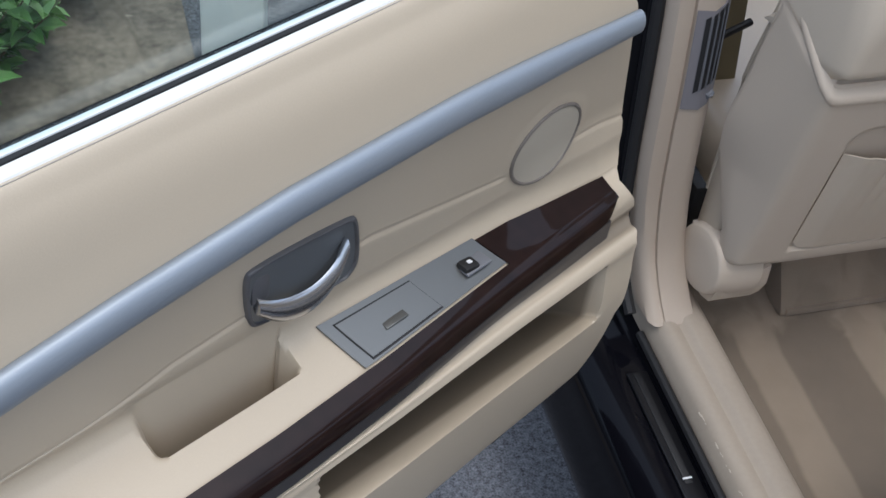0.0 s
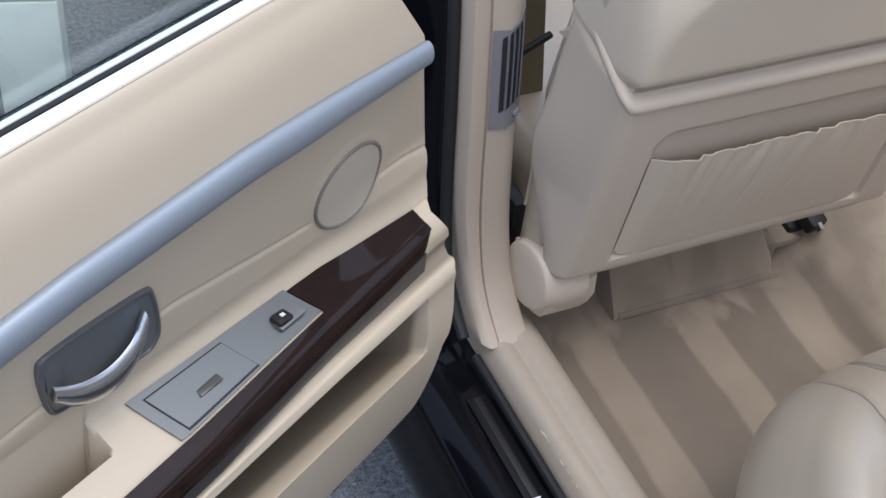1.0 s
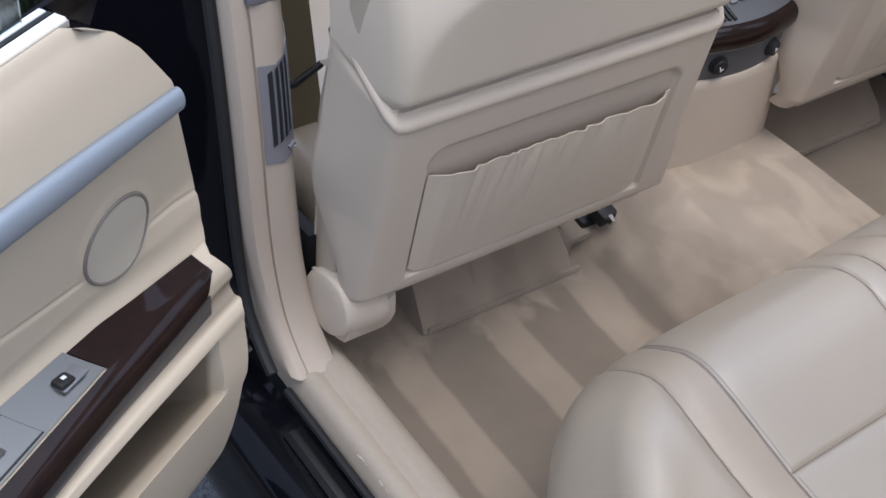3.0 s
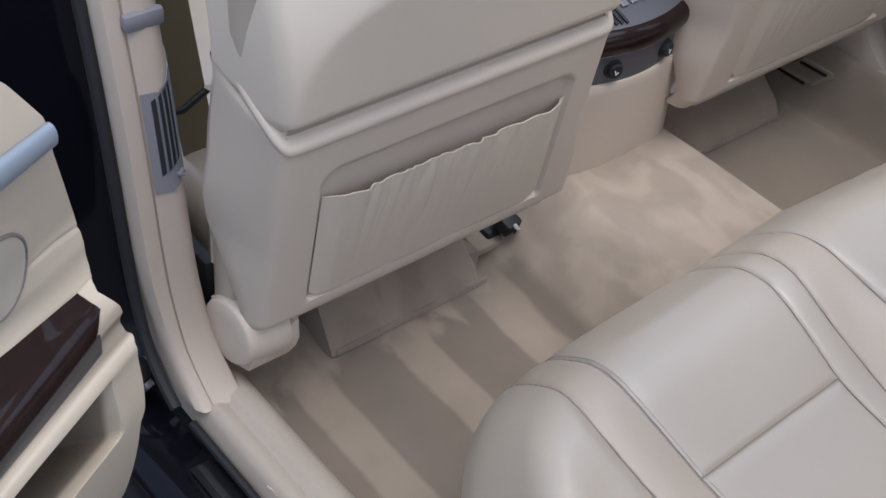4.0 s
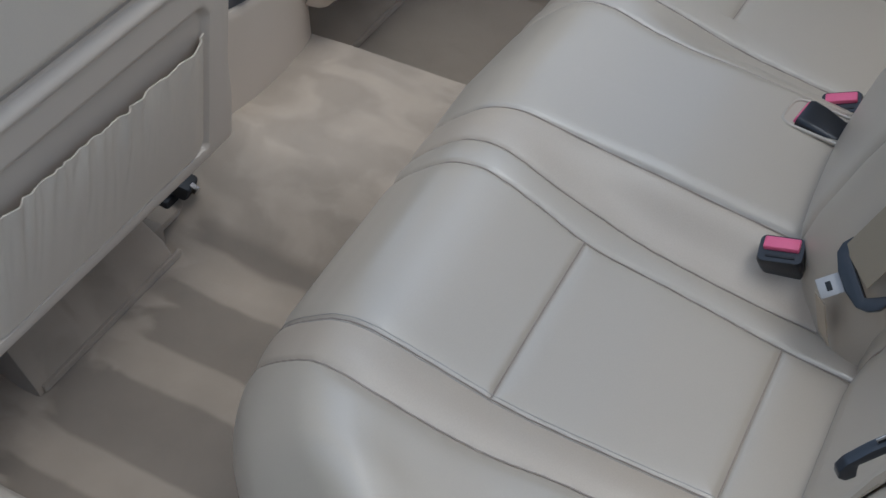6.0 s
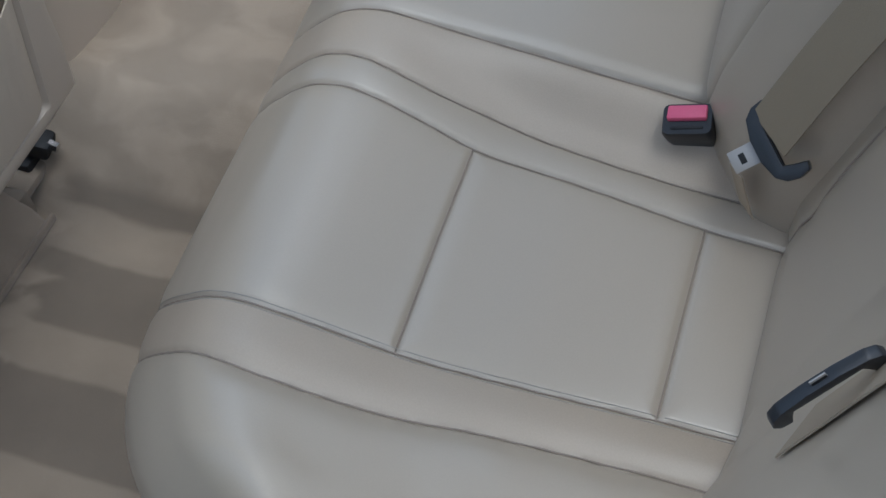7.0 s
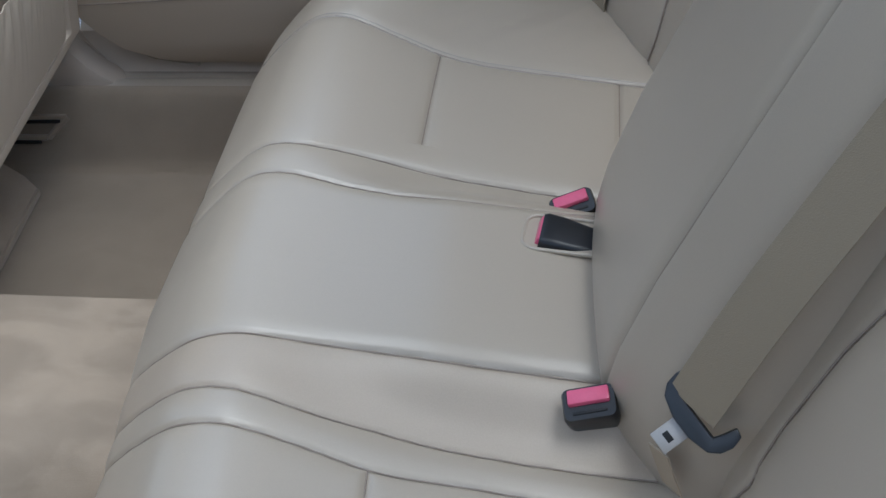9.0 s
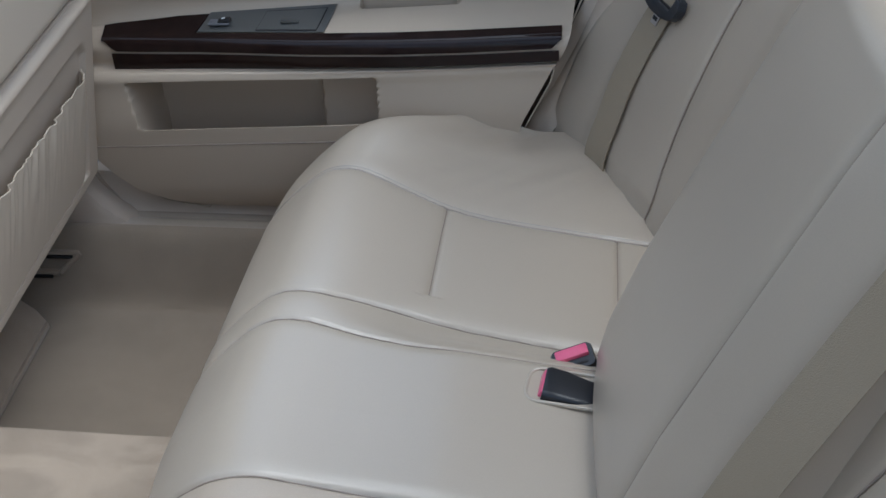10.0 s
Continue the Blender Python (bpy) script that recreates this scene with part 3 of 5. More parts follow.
def build_door(name, m, flip, label):
    door = tagged(new(name), label, "car door", kind="structure")
    door.matrix_basis = m
    f = -1 if flip else 1
    FAR_DOOR[0] = flip
    tip0 = 0.018 if flip else -0.003
    rows = []
    for d, h in PROFILE:
        s0, s1 = door_front(h) - 0.035 + float(np.interp(h, (0.45, 0.50, 0.55, 0.60), (0.05, 0.045, 0.02, 0.0))) if flip else door_front(h), door_rear(h)
        rows.append([on_door(s0 + (s1 - s0) * k / 190, d, h, f) for k in range(191)])
    rows_end = [[(door_rear(h) - 0.001, f * d, h) for d in (0.05 if h < 0.69 else -0.004, 0.0 if h < 0.69 else -0.03, -0.05, -0.09, -0.12)] for h in np.linspace(1.05, 0.455, 30)]
    part("rear_edge", sheet(rows_end, 0.002), PLASTIC if flip else BLACK, door)
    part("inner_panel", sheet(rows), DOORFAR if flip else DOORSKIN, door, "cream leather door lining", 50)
    # painted edge, outer skin
    rows = [[(door_front(h) + (0.004 if d < -0.06 else 0), f * d, h) for d in (0.03 if h < 0.70 else -0.02, -0.035, -0.05, -0.062, float(np.interp(h, (0.40, 0.55, 0.75, 0.92, 1.02, 1.055), (-0.123, -0.148, -0.153, -0.123, -0.083, -0.070))))] for h in np.linspace(1.055, 0.455, 40)]
    part("front_edge", sheet(rows), DOORFAR if flip else BLACK, door, "painted door edge")
    rows = [[(s, f * float(np.interp(h, (0.40, 0.55, 0.75, 0.92, 1.02, 1.055), (-0.125, -0.15, -0.155, -0.125, -0.085, -0.072))), h) for s in np.linspace(0.0, 1.0, 6)] for h in np.linspace(0.40, 1.055, 12)]
    part("outer_skin", sheet(rows, 0.004), BLACK, door, "black outer door skin")
    rows = [[(s, f * d, 0.452 - 0.0) for s in np.linspace(0.12, 0.98, 6)] for d in (-0.03, -0.13)]
    part("door_bottom", sheet(rows, 0.003), BLACK, door)
    # window: seal, chrome strip, pane
    for nm, mat, da, db, h, t in (("edge_line", STITCH, -0.0322, -0.0332, 1.0600, 0.006), ("inner_strip", PALESTRIP, -0.0336, -0.0478, 1.0615, 0.008), ("window_seal", RUBBER, -0.0480, -0.0536, 1.061, 0.006), ("outer_strip", CHROMESOFT, -0.0540, -0.0628, 1.0605, 0.006)):
        rings = [[Vector((s, f * (da + (db - da) * u), h + v)) for u, v in ((0, -t), (0, -0.3 * t), (0.12, 0), (0.88, 0), (1, -0.3 * t), (1, -t))] for s in np.linspace(0.095, 0.80, 12)]
        part(nm, loft(rings), mat, door)
    if not flip:
        pane = part("pane", sheet([[(s, f * -0.0605, h) for s in (0.12, 0.78)] for h in (1.057, 1.45)], 0.0035), GLASS, door)
        pane.visible_shadow = False
    # satin bar
    ring = []
    for s in np.linspace(0.009, 0.74, 50):
        p = on_door(s, 0.0, 0.948, f)
        q = 0.76 + 0.24 * step(0.0, 0.2, s)
        ring.append([p + Vector((0, f * (0.004 + 0.010 * q * math.cos(a)), 0.0165 * q * math.sin(a))) for a in np.linspace(0, math.tau, 17)[:-1]])
    part("trim_bar", loft(ring), SILVER, door, "satin silver-blue bar")
    # wood strip: full width at the front, only the outer edge beside the switch plate and armrest
    prof = spline([(-0.019, 0.7575), (-0.004, 0.751), (0.016, 0.7425), (0.0268, 0.7385), (0.0312, 0.7355), (0.034, 0.729), (0.0365, 0.718), (0.037, 0.709)], 22)
    rows = []
    edge = float(np.interp(0.0172, prof[:, 0], range(22)))
    slant = -0.45

    def veneer(s, i, skew):
        d, h = (float(np.interp(i, range(22), prof[:, c])) for c in (0, 1))
        tip = 1 - step(tip0, tip0 + 0.023, s)
        return on_door(s + skew * slant * d, d, h, f, 0.0022 - 0.001 * tip, 0.0028 - 0.0015 * tip)

    rows = [[veneer(s, i, step(0.05, 0.168, s)) for i in np.linspace(1, edge + 0.3, 12)] for s in np.linspace(tip0, 0.168, 40)]
    part("wood_blade", sheet(rows, 0.002), WOOD, door, "dark glossy wood veneer blade", 35)
    rows = [[veneer(s, i, 0) for i in np.linspace(edge, 18 - (18 - edge) * 0.55 * (1 - step(tip0 - 0.001, tip0 + 0.025, s)) - 3 * step(0.672, 0.688, s), 14)] for s in np.concatenate([np.linspace(tip0, tip0 + 0.033, 14), np.linspace(tip0 + 0.039, 0.668, 80), np.linspace(0.672, 0.688, 8)])]
    part("wood_strip", sheet(rows, 0.002), WOOD, door, "dark glossy wood veneer strip", 35)
    rows = [[on_door(s, d, h, f, 0.0015) for d, h in ((0.0358, 0.7195), (0.0362, 0.712), (0.036, 0.704), (0.034, 0.695))] for s in np.linspace(tip0 + 0.015, 0.684, 60)]
    part("under_strip", sheet(rows, 0.0015), WOOD if flip else GREYDARK, door, "dark strip under the wood")
    if flip:
        low = [(d, h) for d, h in PROFILE if h < 0.69]
        dep = float(np.interp(0.578, [q[1] for q in reversed(low)], [q[0] for q in reversed(low)]))
        part("panel_joint", tube([on_door(s, dep, 0.578, f, 0.0002) for s in np.linspace(-0.03, 0.42, 40)], 0.0012, 6), THREAD, door, "joint under the door pocket")
    # switch plate with ashtray lid and window switch
    slant = -0.45
    bed = spline([(-0.0158, 0.7567), (-0.004, 0.751), (0.0170, 0.7425)], 60)

    def plate(s0, s1, d0, d1, up, thick):
        deps = np.linspace(d0, d1, 14)
        return sheet([[on_door(s + slant * d, d, float(np.interp(d, bed[:, 0], bed[:, 1])), f, 0, up) for d in deps] for s in np.linspace(s0, s1, 40)], thick)

    part("switch_plate", plate(0.170, 0.358, -0.0158, 0.0170, 0.003, 0.002), GREYSILVER, door, "satin grey switch plate")
    lid = part("ashtray_lid", plate(0.2575, 0.3455, -0.0108, 0.0146, 0.0044, 0.0016), GREYSILVER, door, "satin grey ashtray lid")
    part("lid_gap", plate(0.2565, 0.3466, -0.0120, 0.0158, 0.0036, 0.0008), RUBBER, door)
    c = on_door(0.299, 0.0045, 0.7475, f, 0, 0.0052)
    part("finger_tab", rbox((0.026, 0.0085, 0.0016), c, 0.0007), GREYSILVER, lid)
    c = on_door(0.197, 0.0022, 0.7485, f, 0, 0.004)
    recess = part("switch_recess", rbox((0.032, 0.019, 0.003), c + Vector((-0.003, 0, 0)), 0.0014), GREY, door)
    part("switch_button", rbox((0.019, 0.015, 0.007), c + Vector((0.004, 0, 0.002)), 0.003, turn=(0, -9, 0)), RUBBER, recess, "black window switch")
    part("switch_mark", rbox((0.005, 0.004, 0.001), c + Vector((0.003, 0, 0.0062)), 0.0003, turn=(0, -9, 0)), MARK, recess)
    # speaker
    cx, ch = 0.088, 0.834

    def face(s, h, out):
        return Vector((s, f * (panel_depth(s, h) + out), h))

    ringp = [face(cx + 0.045 * math.cos(a), ch + 0.045 * math.sin(a), 0.0004) for a in np.linspace(0, math.tau, 41)]
    spk = part("speaker_ring", tube(ringp, 0.0021, 8), GREYWARM, door, "grey-brown speaker ring")
    bm = bmesh.new()
    mid = bm.verts.new(face(cx, ch, 0.0022))
    rims = []
    for r, o in ((0.012, 0.0022), (0.024, 0.0020), (0.036, 0.0016), (0.0440, 0.0012)):
        rims.append([bm.verts.new(face(cx + r * math.cos(a), ch + r * math.sin(a), o)) for a in np.linspace(0, math.tau, 41)[:-1]])
    for i in range(40):
        j = (i + 1) % 40
        bm.faces.new((mid, rims[0][i], rims[0][j]))
        for a, b in zip(rims, rims[1:]):
            bm.faces.new((a[i], b[i], b[j], a[j]))
    part("speaker_grille", bm, GRILLE, spk, "beige speaker grille")
    # inner handle: bezel, bowl and pull
    corners = [(0.440, 0.902), (0.341, 0.896), (0.333, 0.887), (0.323, 0.833), (0.329, 0.818), (0.338, 0.813), (0.429, 0.821), (0.438, 0.832), (0.447, 0.892)]
    for _ in range(3):
        corners = [(p[0] + (q[0] - p[0]) * k, p[1] + (q[1] - p[1]) * k) for p, q in zip(corners, corners[1:] + corners[:1]) for k in (0.25, 0.75)]
    mids = panel_depth(0.386, 0.858)

    def lean(h):
        return f * (mids + 0.11 * (h - 0.858))

    hy = lean(0.858)
    cen = Vector((0.386, hy, 0.858))
    outer = [Vector((s, lean(h), h)) for s, h in corners]

    def inset(k, dep):
        return [cen + (p - cen) * k + Vector((0, f * dep, 0)) for p in outer]

    bez = part("handle_bezel", loft([inset(1.03, -0.006), inset(1.02, 0.003), inset(1.0, 0.0048), inset(0.965, 0.005), inset(0.94, 0.002)], False), SLATE, door, "slate grey handle bezel", 60)
    part("handle_bowl", loft([inset(0.945, 0.003), inset(0.90, -0.012), inset(0.70, -0.026), inset(0.3, -0.032), inset(0.05, -0.032)], True), GREYBLUE, bez, "", 60)
    line = spline([(0.436, 0.862), (0.424, 0.853), (0.404, 0.846), (0.380, 0.846), (0.360, 0.855), (0.346, 0.873)], 16)
    rings = []
    for k, (s, h) in enumerate(line):
        w = math.sin(math.pi * (k + 1.5) / 18)
        rings.append([Vector((s, lean(h) + f * (0.004 + 0.010 * w + 0.005 * math.cos(a)), h - 0.004 - 0.005 * w + (0.008 + 0.006 * w) * math.sin(a))) for a in np.linspace(0, math.tau, 13)[:-1]])
    part("pull", loft(rings), CHROMEDARK, bez, "chromed door pull")
    part("pull_root", rbox((0.020, 0.022, 0.034), (0.430, hy - f * 0.004, 0.872), 0.006), SLATE, bez)
    return door


DOOR_ANGLE = 29
build_door("door_1", Matrix.Translation((-0.903, -0.119, 0)) @ pose(0, 0, 0, 0, 0, 180 + DOOR_ANGLE), False, "open rear door with cream leather, wood strip and silver bar")
build_door("door_2", pose(0.730, -0.045, -0.030, -2, 0, 0) @ pose(0, 0, 0, 0, 0, -90), True, "closed rear door with beige lining and dark wood strip")


# ---- front seats ----
def build_seat(m, label, inner, drum_shown=True):
    """A front seat seen from behind; inner is +1 where the tunnel lies at its right."""
    seat = thing("front_seat_assembly", label, "car seat", m, group="front seats")
    W = 0.241

    def back_y(z):
        return float(np.interp(z, (0.50, 0.52, 0.70, 0.79, 0.808, 0.818), (-0.040, -0.060, -0.086, -0.099, -0.103, -0.094)))

    # hard shell with the pocket's recess pressed in
    rows = []
    for z in np.concatenate([np.linspace(0.497, 0.52, 5), np.linspace(0.523, 0.80, 70), np.linspace(0.803, 0.822, 6)]):
        y = back_y(z)
        row = []
        deep = float(np.interp(z, (0.50, 0.55, 0.587, 0.642, 0.70), (0.030, 0.042, 0.060, 0.094, 0.098)))
        for x, o in ((-W - 0.012, 1.12), (-W - 0.019, 1.08), (-W - 0.0205, 1.0), (-W - 0.016, 0.66), (-W - 0.010, 0.34), (-W - 0.004, 0.11), (-W + 0.001, 0.03), (-W + 0.006, 0.012)):
            lobe = inner * 0.009 * step(0.66, 0.57, z) * (x * inner > 0) - (0.012 * math.exp(-((z - 0.70) / 0.07) ** 2) - 0.008 * step(0.60, 0.50, z)) * step(0.3, 1.0, o)
            row.append((x + lobe, y + o * deep, z + 0.05 * o * step(0.72, 0.82, z)))
        for x in np.linspace(-W + 0.012, W - 0.012, 110):
            dx = step(0.1935, 0.1875, abs(x - 0.0065))
            top = 0.752 - 0.02 * max(0, (abs(x - 0.0065) - 0.172) / 0.02) ** 2
            dz = step(0.534, 0.540, z) * (1 - step(top - 0.004, top + 0.002, z))
            row.append((x, y + 0.008 * dx * dz, z))
        for x, o in ((W - 0.006, 0.012), (W - 0.001, 0.03), (W + 0.004, 0.11), (W + 0.010, 0.34), (W + 0.016, 0.66), (W + 0.0205, 1.0), (W + 0.019, 1.08), (W + 0.012, 1.12)):
            lobe = inner * 0.009 * step(0.66, 0.57, z) * (x * inner > 0) + (0.012 * math.exp(-((z - 0.70) / 0.07) ** 2) - 0.008 * step(0.60, 0.50, z)) * step(0.3, 1.0, o)
            row.append((x + lobe, y + o * deep, z + 0.05 * o * step(0.72, 0.82, z)))
        rows.append(row)
    shell = part("backrest_shell", sheet(rows), PLASTIC, seat, "beige moulded seat-back shell", 50)
    rows = [[(x, back_y(0.50) + o, 0.497 - o * 0.12) for x in np.linspace(-W + 0.012, W - 0.012, 8)] for o in (0.0, 0.05, 0.2)]
    part("shell_floor", sheet(rows, 0.003), PLASTIC, seat)
    # ledge above the pocket panel, running round both corners and rising along the sides
    side = ((-W - 0.012, 0.90, 0.066), (-W - 0.0135, 0.80, 0.058), (-W - 0.013, 0.66, 0.049), (-W - 0.010, 0.34, 0.027), (-W - 0.006, 0.15, 0.012), (-W - 0.001, 0.05, 0.004), (-W + 0.004, 0.016, 0.001), (-W + 0.012, 0.004, 0.0))
    path = [(x, back_y(0.806) + 0.098 * o, 0.806 + up) for x, o, up in side]
    path += [(x, back_y(0.806), 0.806) for x in np.linspace(-W + 0.03, W - 0.03, 20)] + [(-x, y, z) for x, y, z in reversed(path)]
    ledge = []
    for k, (x, y, z) in enumerate(path):
        p, q = path[max(k - 1, 0)], path[min(k + 1, len(path) - 1)]
        nx, ny = q[1] - p[1], -(q[0] - p[0])
        long = math.hypot(nx, ny)
        nx, ny = nx / long, ny / long
        thin = min(1.0, 0.15 + 0.4 * min(k, len(path) - 1 - k))
        ledge.append([(x + nx * o * thin, y + ny * o * thin, z + dz) for o, dz in ((-0.002, -0.009), (0.0008, -0.006), (0.0020, -0.002), (0.0018, 0.002), (-0.0005, 0.006), (-0.007, 0.011), (-0.017, 0.017), (-0.034, 0.022))])
    part("ledge", sheet(ledge), PLASTIC, shell, "", 70)
    for sx in (-1, 1):
        part("shell_slit", rbox((0.003, 0.014, 0.003), (sx * (W + 0.0135), back_y(0.806) + 0.094, 0.873), 0.001, turn=(-35, 0, 0)), RUBBER, shell, "dark slit at the ledge's end")
    # gathered pocket
    rows = []
    for v in np.linspace(0, 1, 40):
        row = []
        for u in np.linspace(0, 1, 150):
            x = -0.1805 + 0.374 * u
            z0, z1 = 0.541 + 0.010 * max(0, (abs(x - 0.0065) - 0.1745) / 0.012) ** 2, 0.711 + 0.0007 * math.sin(u * 15 * math.tau + 2.0 * math.sin(u * 13)) + 0.0022 * noise.noise((u * 8, 0, 3))
            z = z0 + (z1 - z0) * v
            fold = (0.9 * noise.noise((u * 15 + 0.5 * (1 - v), v * 1.2, 0.5)) + 0.45 * noise.noise((u * 30 + 0.5 * (1 - v), v * 2.0, 2.0))) * 0.0092 * v ** 1.7
            hem = 0.0011 * math.sin(u * 15 * math.tau + 2.0 * math.sin(u * 13)) * step(0.86, 0.98, v)
            edge = min(1, 14 * u, 14 * (1 - u))
            row.append((x, back_y(z) + 0.004 - 0.005 * edge - 0.007 * math.sin(math.pi * v * 0.55) * edge - abs(fold) * edge - hem, z))
        rows.append(row)
    pocket = part("pocket", sheet(rows, 0.002), LEATHERSOFT, seat, "gathered leather map pocket", 70)
    rim = [(x, y + 0.0006, z + 0.0002) for x, y, z in rows[-1][1:-1]]
    part("elastic_hem", tube(rim, 0.0008, 6), LEATHERSOFT, pocket)
    # padded upper back; its paler leather paints in the stronger light there
    rows = []
    for z in np.linspace(0.826, 1.17, 60):
        row = []
        for x in np.linspace(-0.262, 0.262, 70):
            e = ((abs(x) / 0.235) ** 3.2 + (max(z - 0.79, 0) / 0.185) ** 3.2) ** (1 / 3.2)
            y = -0.108 - 0.10 * (z - 0.82) + 0.19 * max(e - 1, 0) ** 1.15 + 0.10 * step(0.235, 0.262, abs(x)) ** 2 + 0.018 * step(0.842, 0.826, z)
            row.append((x * (1 - 0.25 * step(1.0, 1.17, z)), y, z))
        rows.append(row)
    part("upper_pad", sheet(rows, 0.012), LEATHERSOFT, seat, "cream leather upper back", 60)
    # side bolsters with piping
    for s in (-1, 1):
        rings = []
        for z, yc, ry, rx in ((0.50, 0.02, 0.020, 0.006), (0.56, 0.015, 0.030, 0.010), (0.66, 0.012, 0.036, 0.014), (0.74, 0.008, 0.042, 0.018), (0.82, -0.006, 0.042, 0.020), (0.90, -0.02, 0.045, 0.024), (1.0, -0.03, 0.05, 0.03), (1.10, -0.05, 0.05, 0.03)):
            rings.append([(s * (0.2560 - rx * (1 - math.cos(a))), yc + ry * math.sin(a), z) for a in np.linspace(0, math.tau, 15)[:-1]])
        bol = part("side_bolster", loft(rings), LEATHER, seat, "", 70)
        line = [(s * (0.2560 - 0.46 * rx), yc + 0.84 * ry, z) for z, yc, ry, rx in ((0.56, 0.015, 0.030, 0.010), (0.66, 0.012, 0.036, 0.014), (0.74, 0.008, 0.042, 0.018), (0.82, -0.006, 0.042, 0.020), (0.90, -0.02, 0.045, 0.024), (1.0, -0.03, 0.05, 0.03))]
        part("piping", tube(spline(line, 14), 0.003, 6), LEATHER, bol)
    part("seat_cushion", rbox((0.42, 0.50, 0.12), (0, 0.36, 0.51), 0.04, 4), LEATHER, seat)
    part("cushion_pan", rbox((0.46, 0.46, 0.07), (0, 0.36, 0.425), 0.01), RUBBER, seat, "black seat pan")
    # recliner drum with its tail cover, on the door side
    s = -inner
    if drum_shown:
        drum = [(s * (0.205 + 0.060 * k), r) for k, r in ((0, 0.056), (0.05, 0.057), (0.5, 0.0535), (0.92, 0.0485), (0.975, 0.0468), (1.0, 0.0440), (1.004, 0.020), (1.004, 0.001))]
        rings = [[(x, -0.004 + 0.95 * r * math.cos(a), 0.482 + 0.95 * r * math.sin(a)) for a in np.linspace(0, math.tau, 33)[:-1]] for x, r in drum]
        swing = Matrix.Translation((s * 0.235, -0.004, 0.482)) @ pose(0, 0, 0, 0, -3 * s, -6 * s) @ Matrix.Translation((-s * 0.235, 0.004, -0.482))
        cover = part("recliner_cover", loft([[swing @ Vector(p) for p in ring] for ring in rings]), PLASTIC, seat, "round beige recliner cover")
        tail = [(0.045, 0.50), (0.034, 0.446), (0.012, 0.430), (-0.020, 0.429), (-0.040, 0.438), (-0.048, 0.46), (-0.045, 0.49)]
        rings = []
        for k, x in enumerate((0.254, 0.250, 0.22, 0.195, 0.184, 0.180)):
            j = 0.006 * (k % 2) * (k > 3)
            rings.append([(s * x, y + j, z + 0.006 * (k == 4)) for y, z in tail])
        part("tail_cover", loft(rings), PLASTIC, cover)
    # added black box in place of the deep shadow beside the seat
    part("side_valance", rbox((0.020, 0.44, 0.19), (s * 0.236, 0.29, 0.435), 0.006), RUBBER, seat, "black seat side valance")
    # slide rail under the tunnel side
    part("slide_rail", rbox((0.035, 0.42, 0.03), (inner * 0.255, 0.27, 0.345), 0.004), RUBBER, seat, "black seat rail")
    part("rail_bracket", rbox((0.034, 0.034, 0.026), (inner * 0.268, 0.055, 0.374), 0.006, turn=(20, 0, 10)), RUBBER, seat)
    part("bolt_head", tube([(inner * 0.268, 0.028, 0.372), (inner * 0.268, 0.040, 0.376)], 0.007, 6), CHROME, seat)
    part("rail_cover", rbox((0.060, 0.05, 0.018), (inner * 0.238, 0.075, 0.342), 0.006, turn=(10, 0, 0)), CARPETPLAIN, seat, "beige rail end cover")
    return seat


build_seat(pose(-0.411, 0, 0), "beige front seat with a gathered leather back pocket", 1)
build_seat(pose(0.420, 0.045, 0), "beige front passenger seat beside the tunnel, pocket behind", -1, False)

# carpeted duct covers under the front seats
for x0, x1, y0 in ((-0.487, -0.195, 0.03), (0.230, 0.548, 0.070)):
    duct = thing("foot_duct_cover", "beige carpeted duct cover under the front seat", "duct cover", group="duct covers")
    xm = (x0 + x1) / 2
    hw = (x1 - x0) / 2
    rings = []
    for k, (y, z) in enumerate(((y0 - 0.004, 0.302), (y0, 0.312), (y0 + 0.012, 0.332), (y0 + 0.05, 0.372), (y0 + 0.09, 0.395), (y0 + 0.40, 0.40))):
        w = hw - 0.006 * (k > 2)
        cut = 0.018 * (k > 0 and x0 < 0)
        rings.append([(xm - w, y, z), (xm - w + 0.006, y - 0.002, z + 0.004), (xm + w - 0.006 - cut, y - 0.002, z + 0.004), (xm + w - cut, y, z), (xm + w - cut, y + 0.02, 0.295), (xm - w, y + 0.02, 0.295)])
    part("cover", loft(rings), CARPETPLAIN, duct)
    if x0 < 0:
        # added dark block, stands in for shade at the duct's end
        part("duct_shade", rbox((0.022, 0.10, 0.06), (x1 - 0.012, y0 + 0.070, 0.318), 0.006), SHADEBROWN, duct, "dark open end of the duct")
    part("front_lip", rbox((2 * hw - 0.012, 0.006, 0.012), (xm, y0 - 0.005, 0.309), 0.002), CARPETPLAIN, duct, "folded front edge")

bracket = thing("seat_rail_end", "beige rail end cover on the carpet", "rail cover")
for xa, ya, za, xb, yb, zb in ((0.627, 0.140, 0.347, 0.627, 0.068, 0.347), (0.639, 0.104, 0.376, 0.641, 0.035, 0.376)):
    part("prong", tube([(xa, ya, za), (xb, yb, zb)], 0.0055, 8), CARPETPLAIN, bracket, "flat beige rail cover prong")
    part("rail_slot", tube([(xa - 0.006, ya, za - 0.004), (xb - 0.006, yb + 0.01, zb - 0.004)], 0.003, 6), RUBBER, bracket, "dark slot")
part("cross_bar", tube([(0.627, 0.066, 0.347), (0.634, 0.050, 0.363), (0.641, 0.034, 0.376)], 0.0055, 8), CARPETPLAIN, bracket)
part("rail_hook", prism([(-0.05, 0.0), (0.02, -0.012), (0.075, 0.022), (0.06, 0.03), (-0.03, 0.02)], 0.02, pose(0.650, 0.125, 0.382, 90, 0, 4), 0.003), RUBBER, bracket, "black seat rail end")
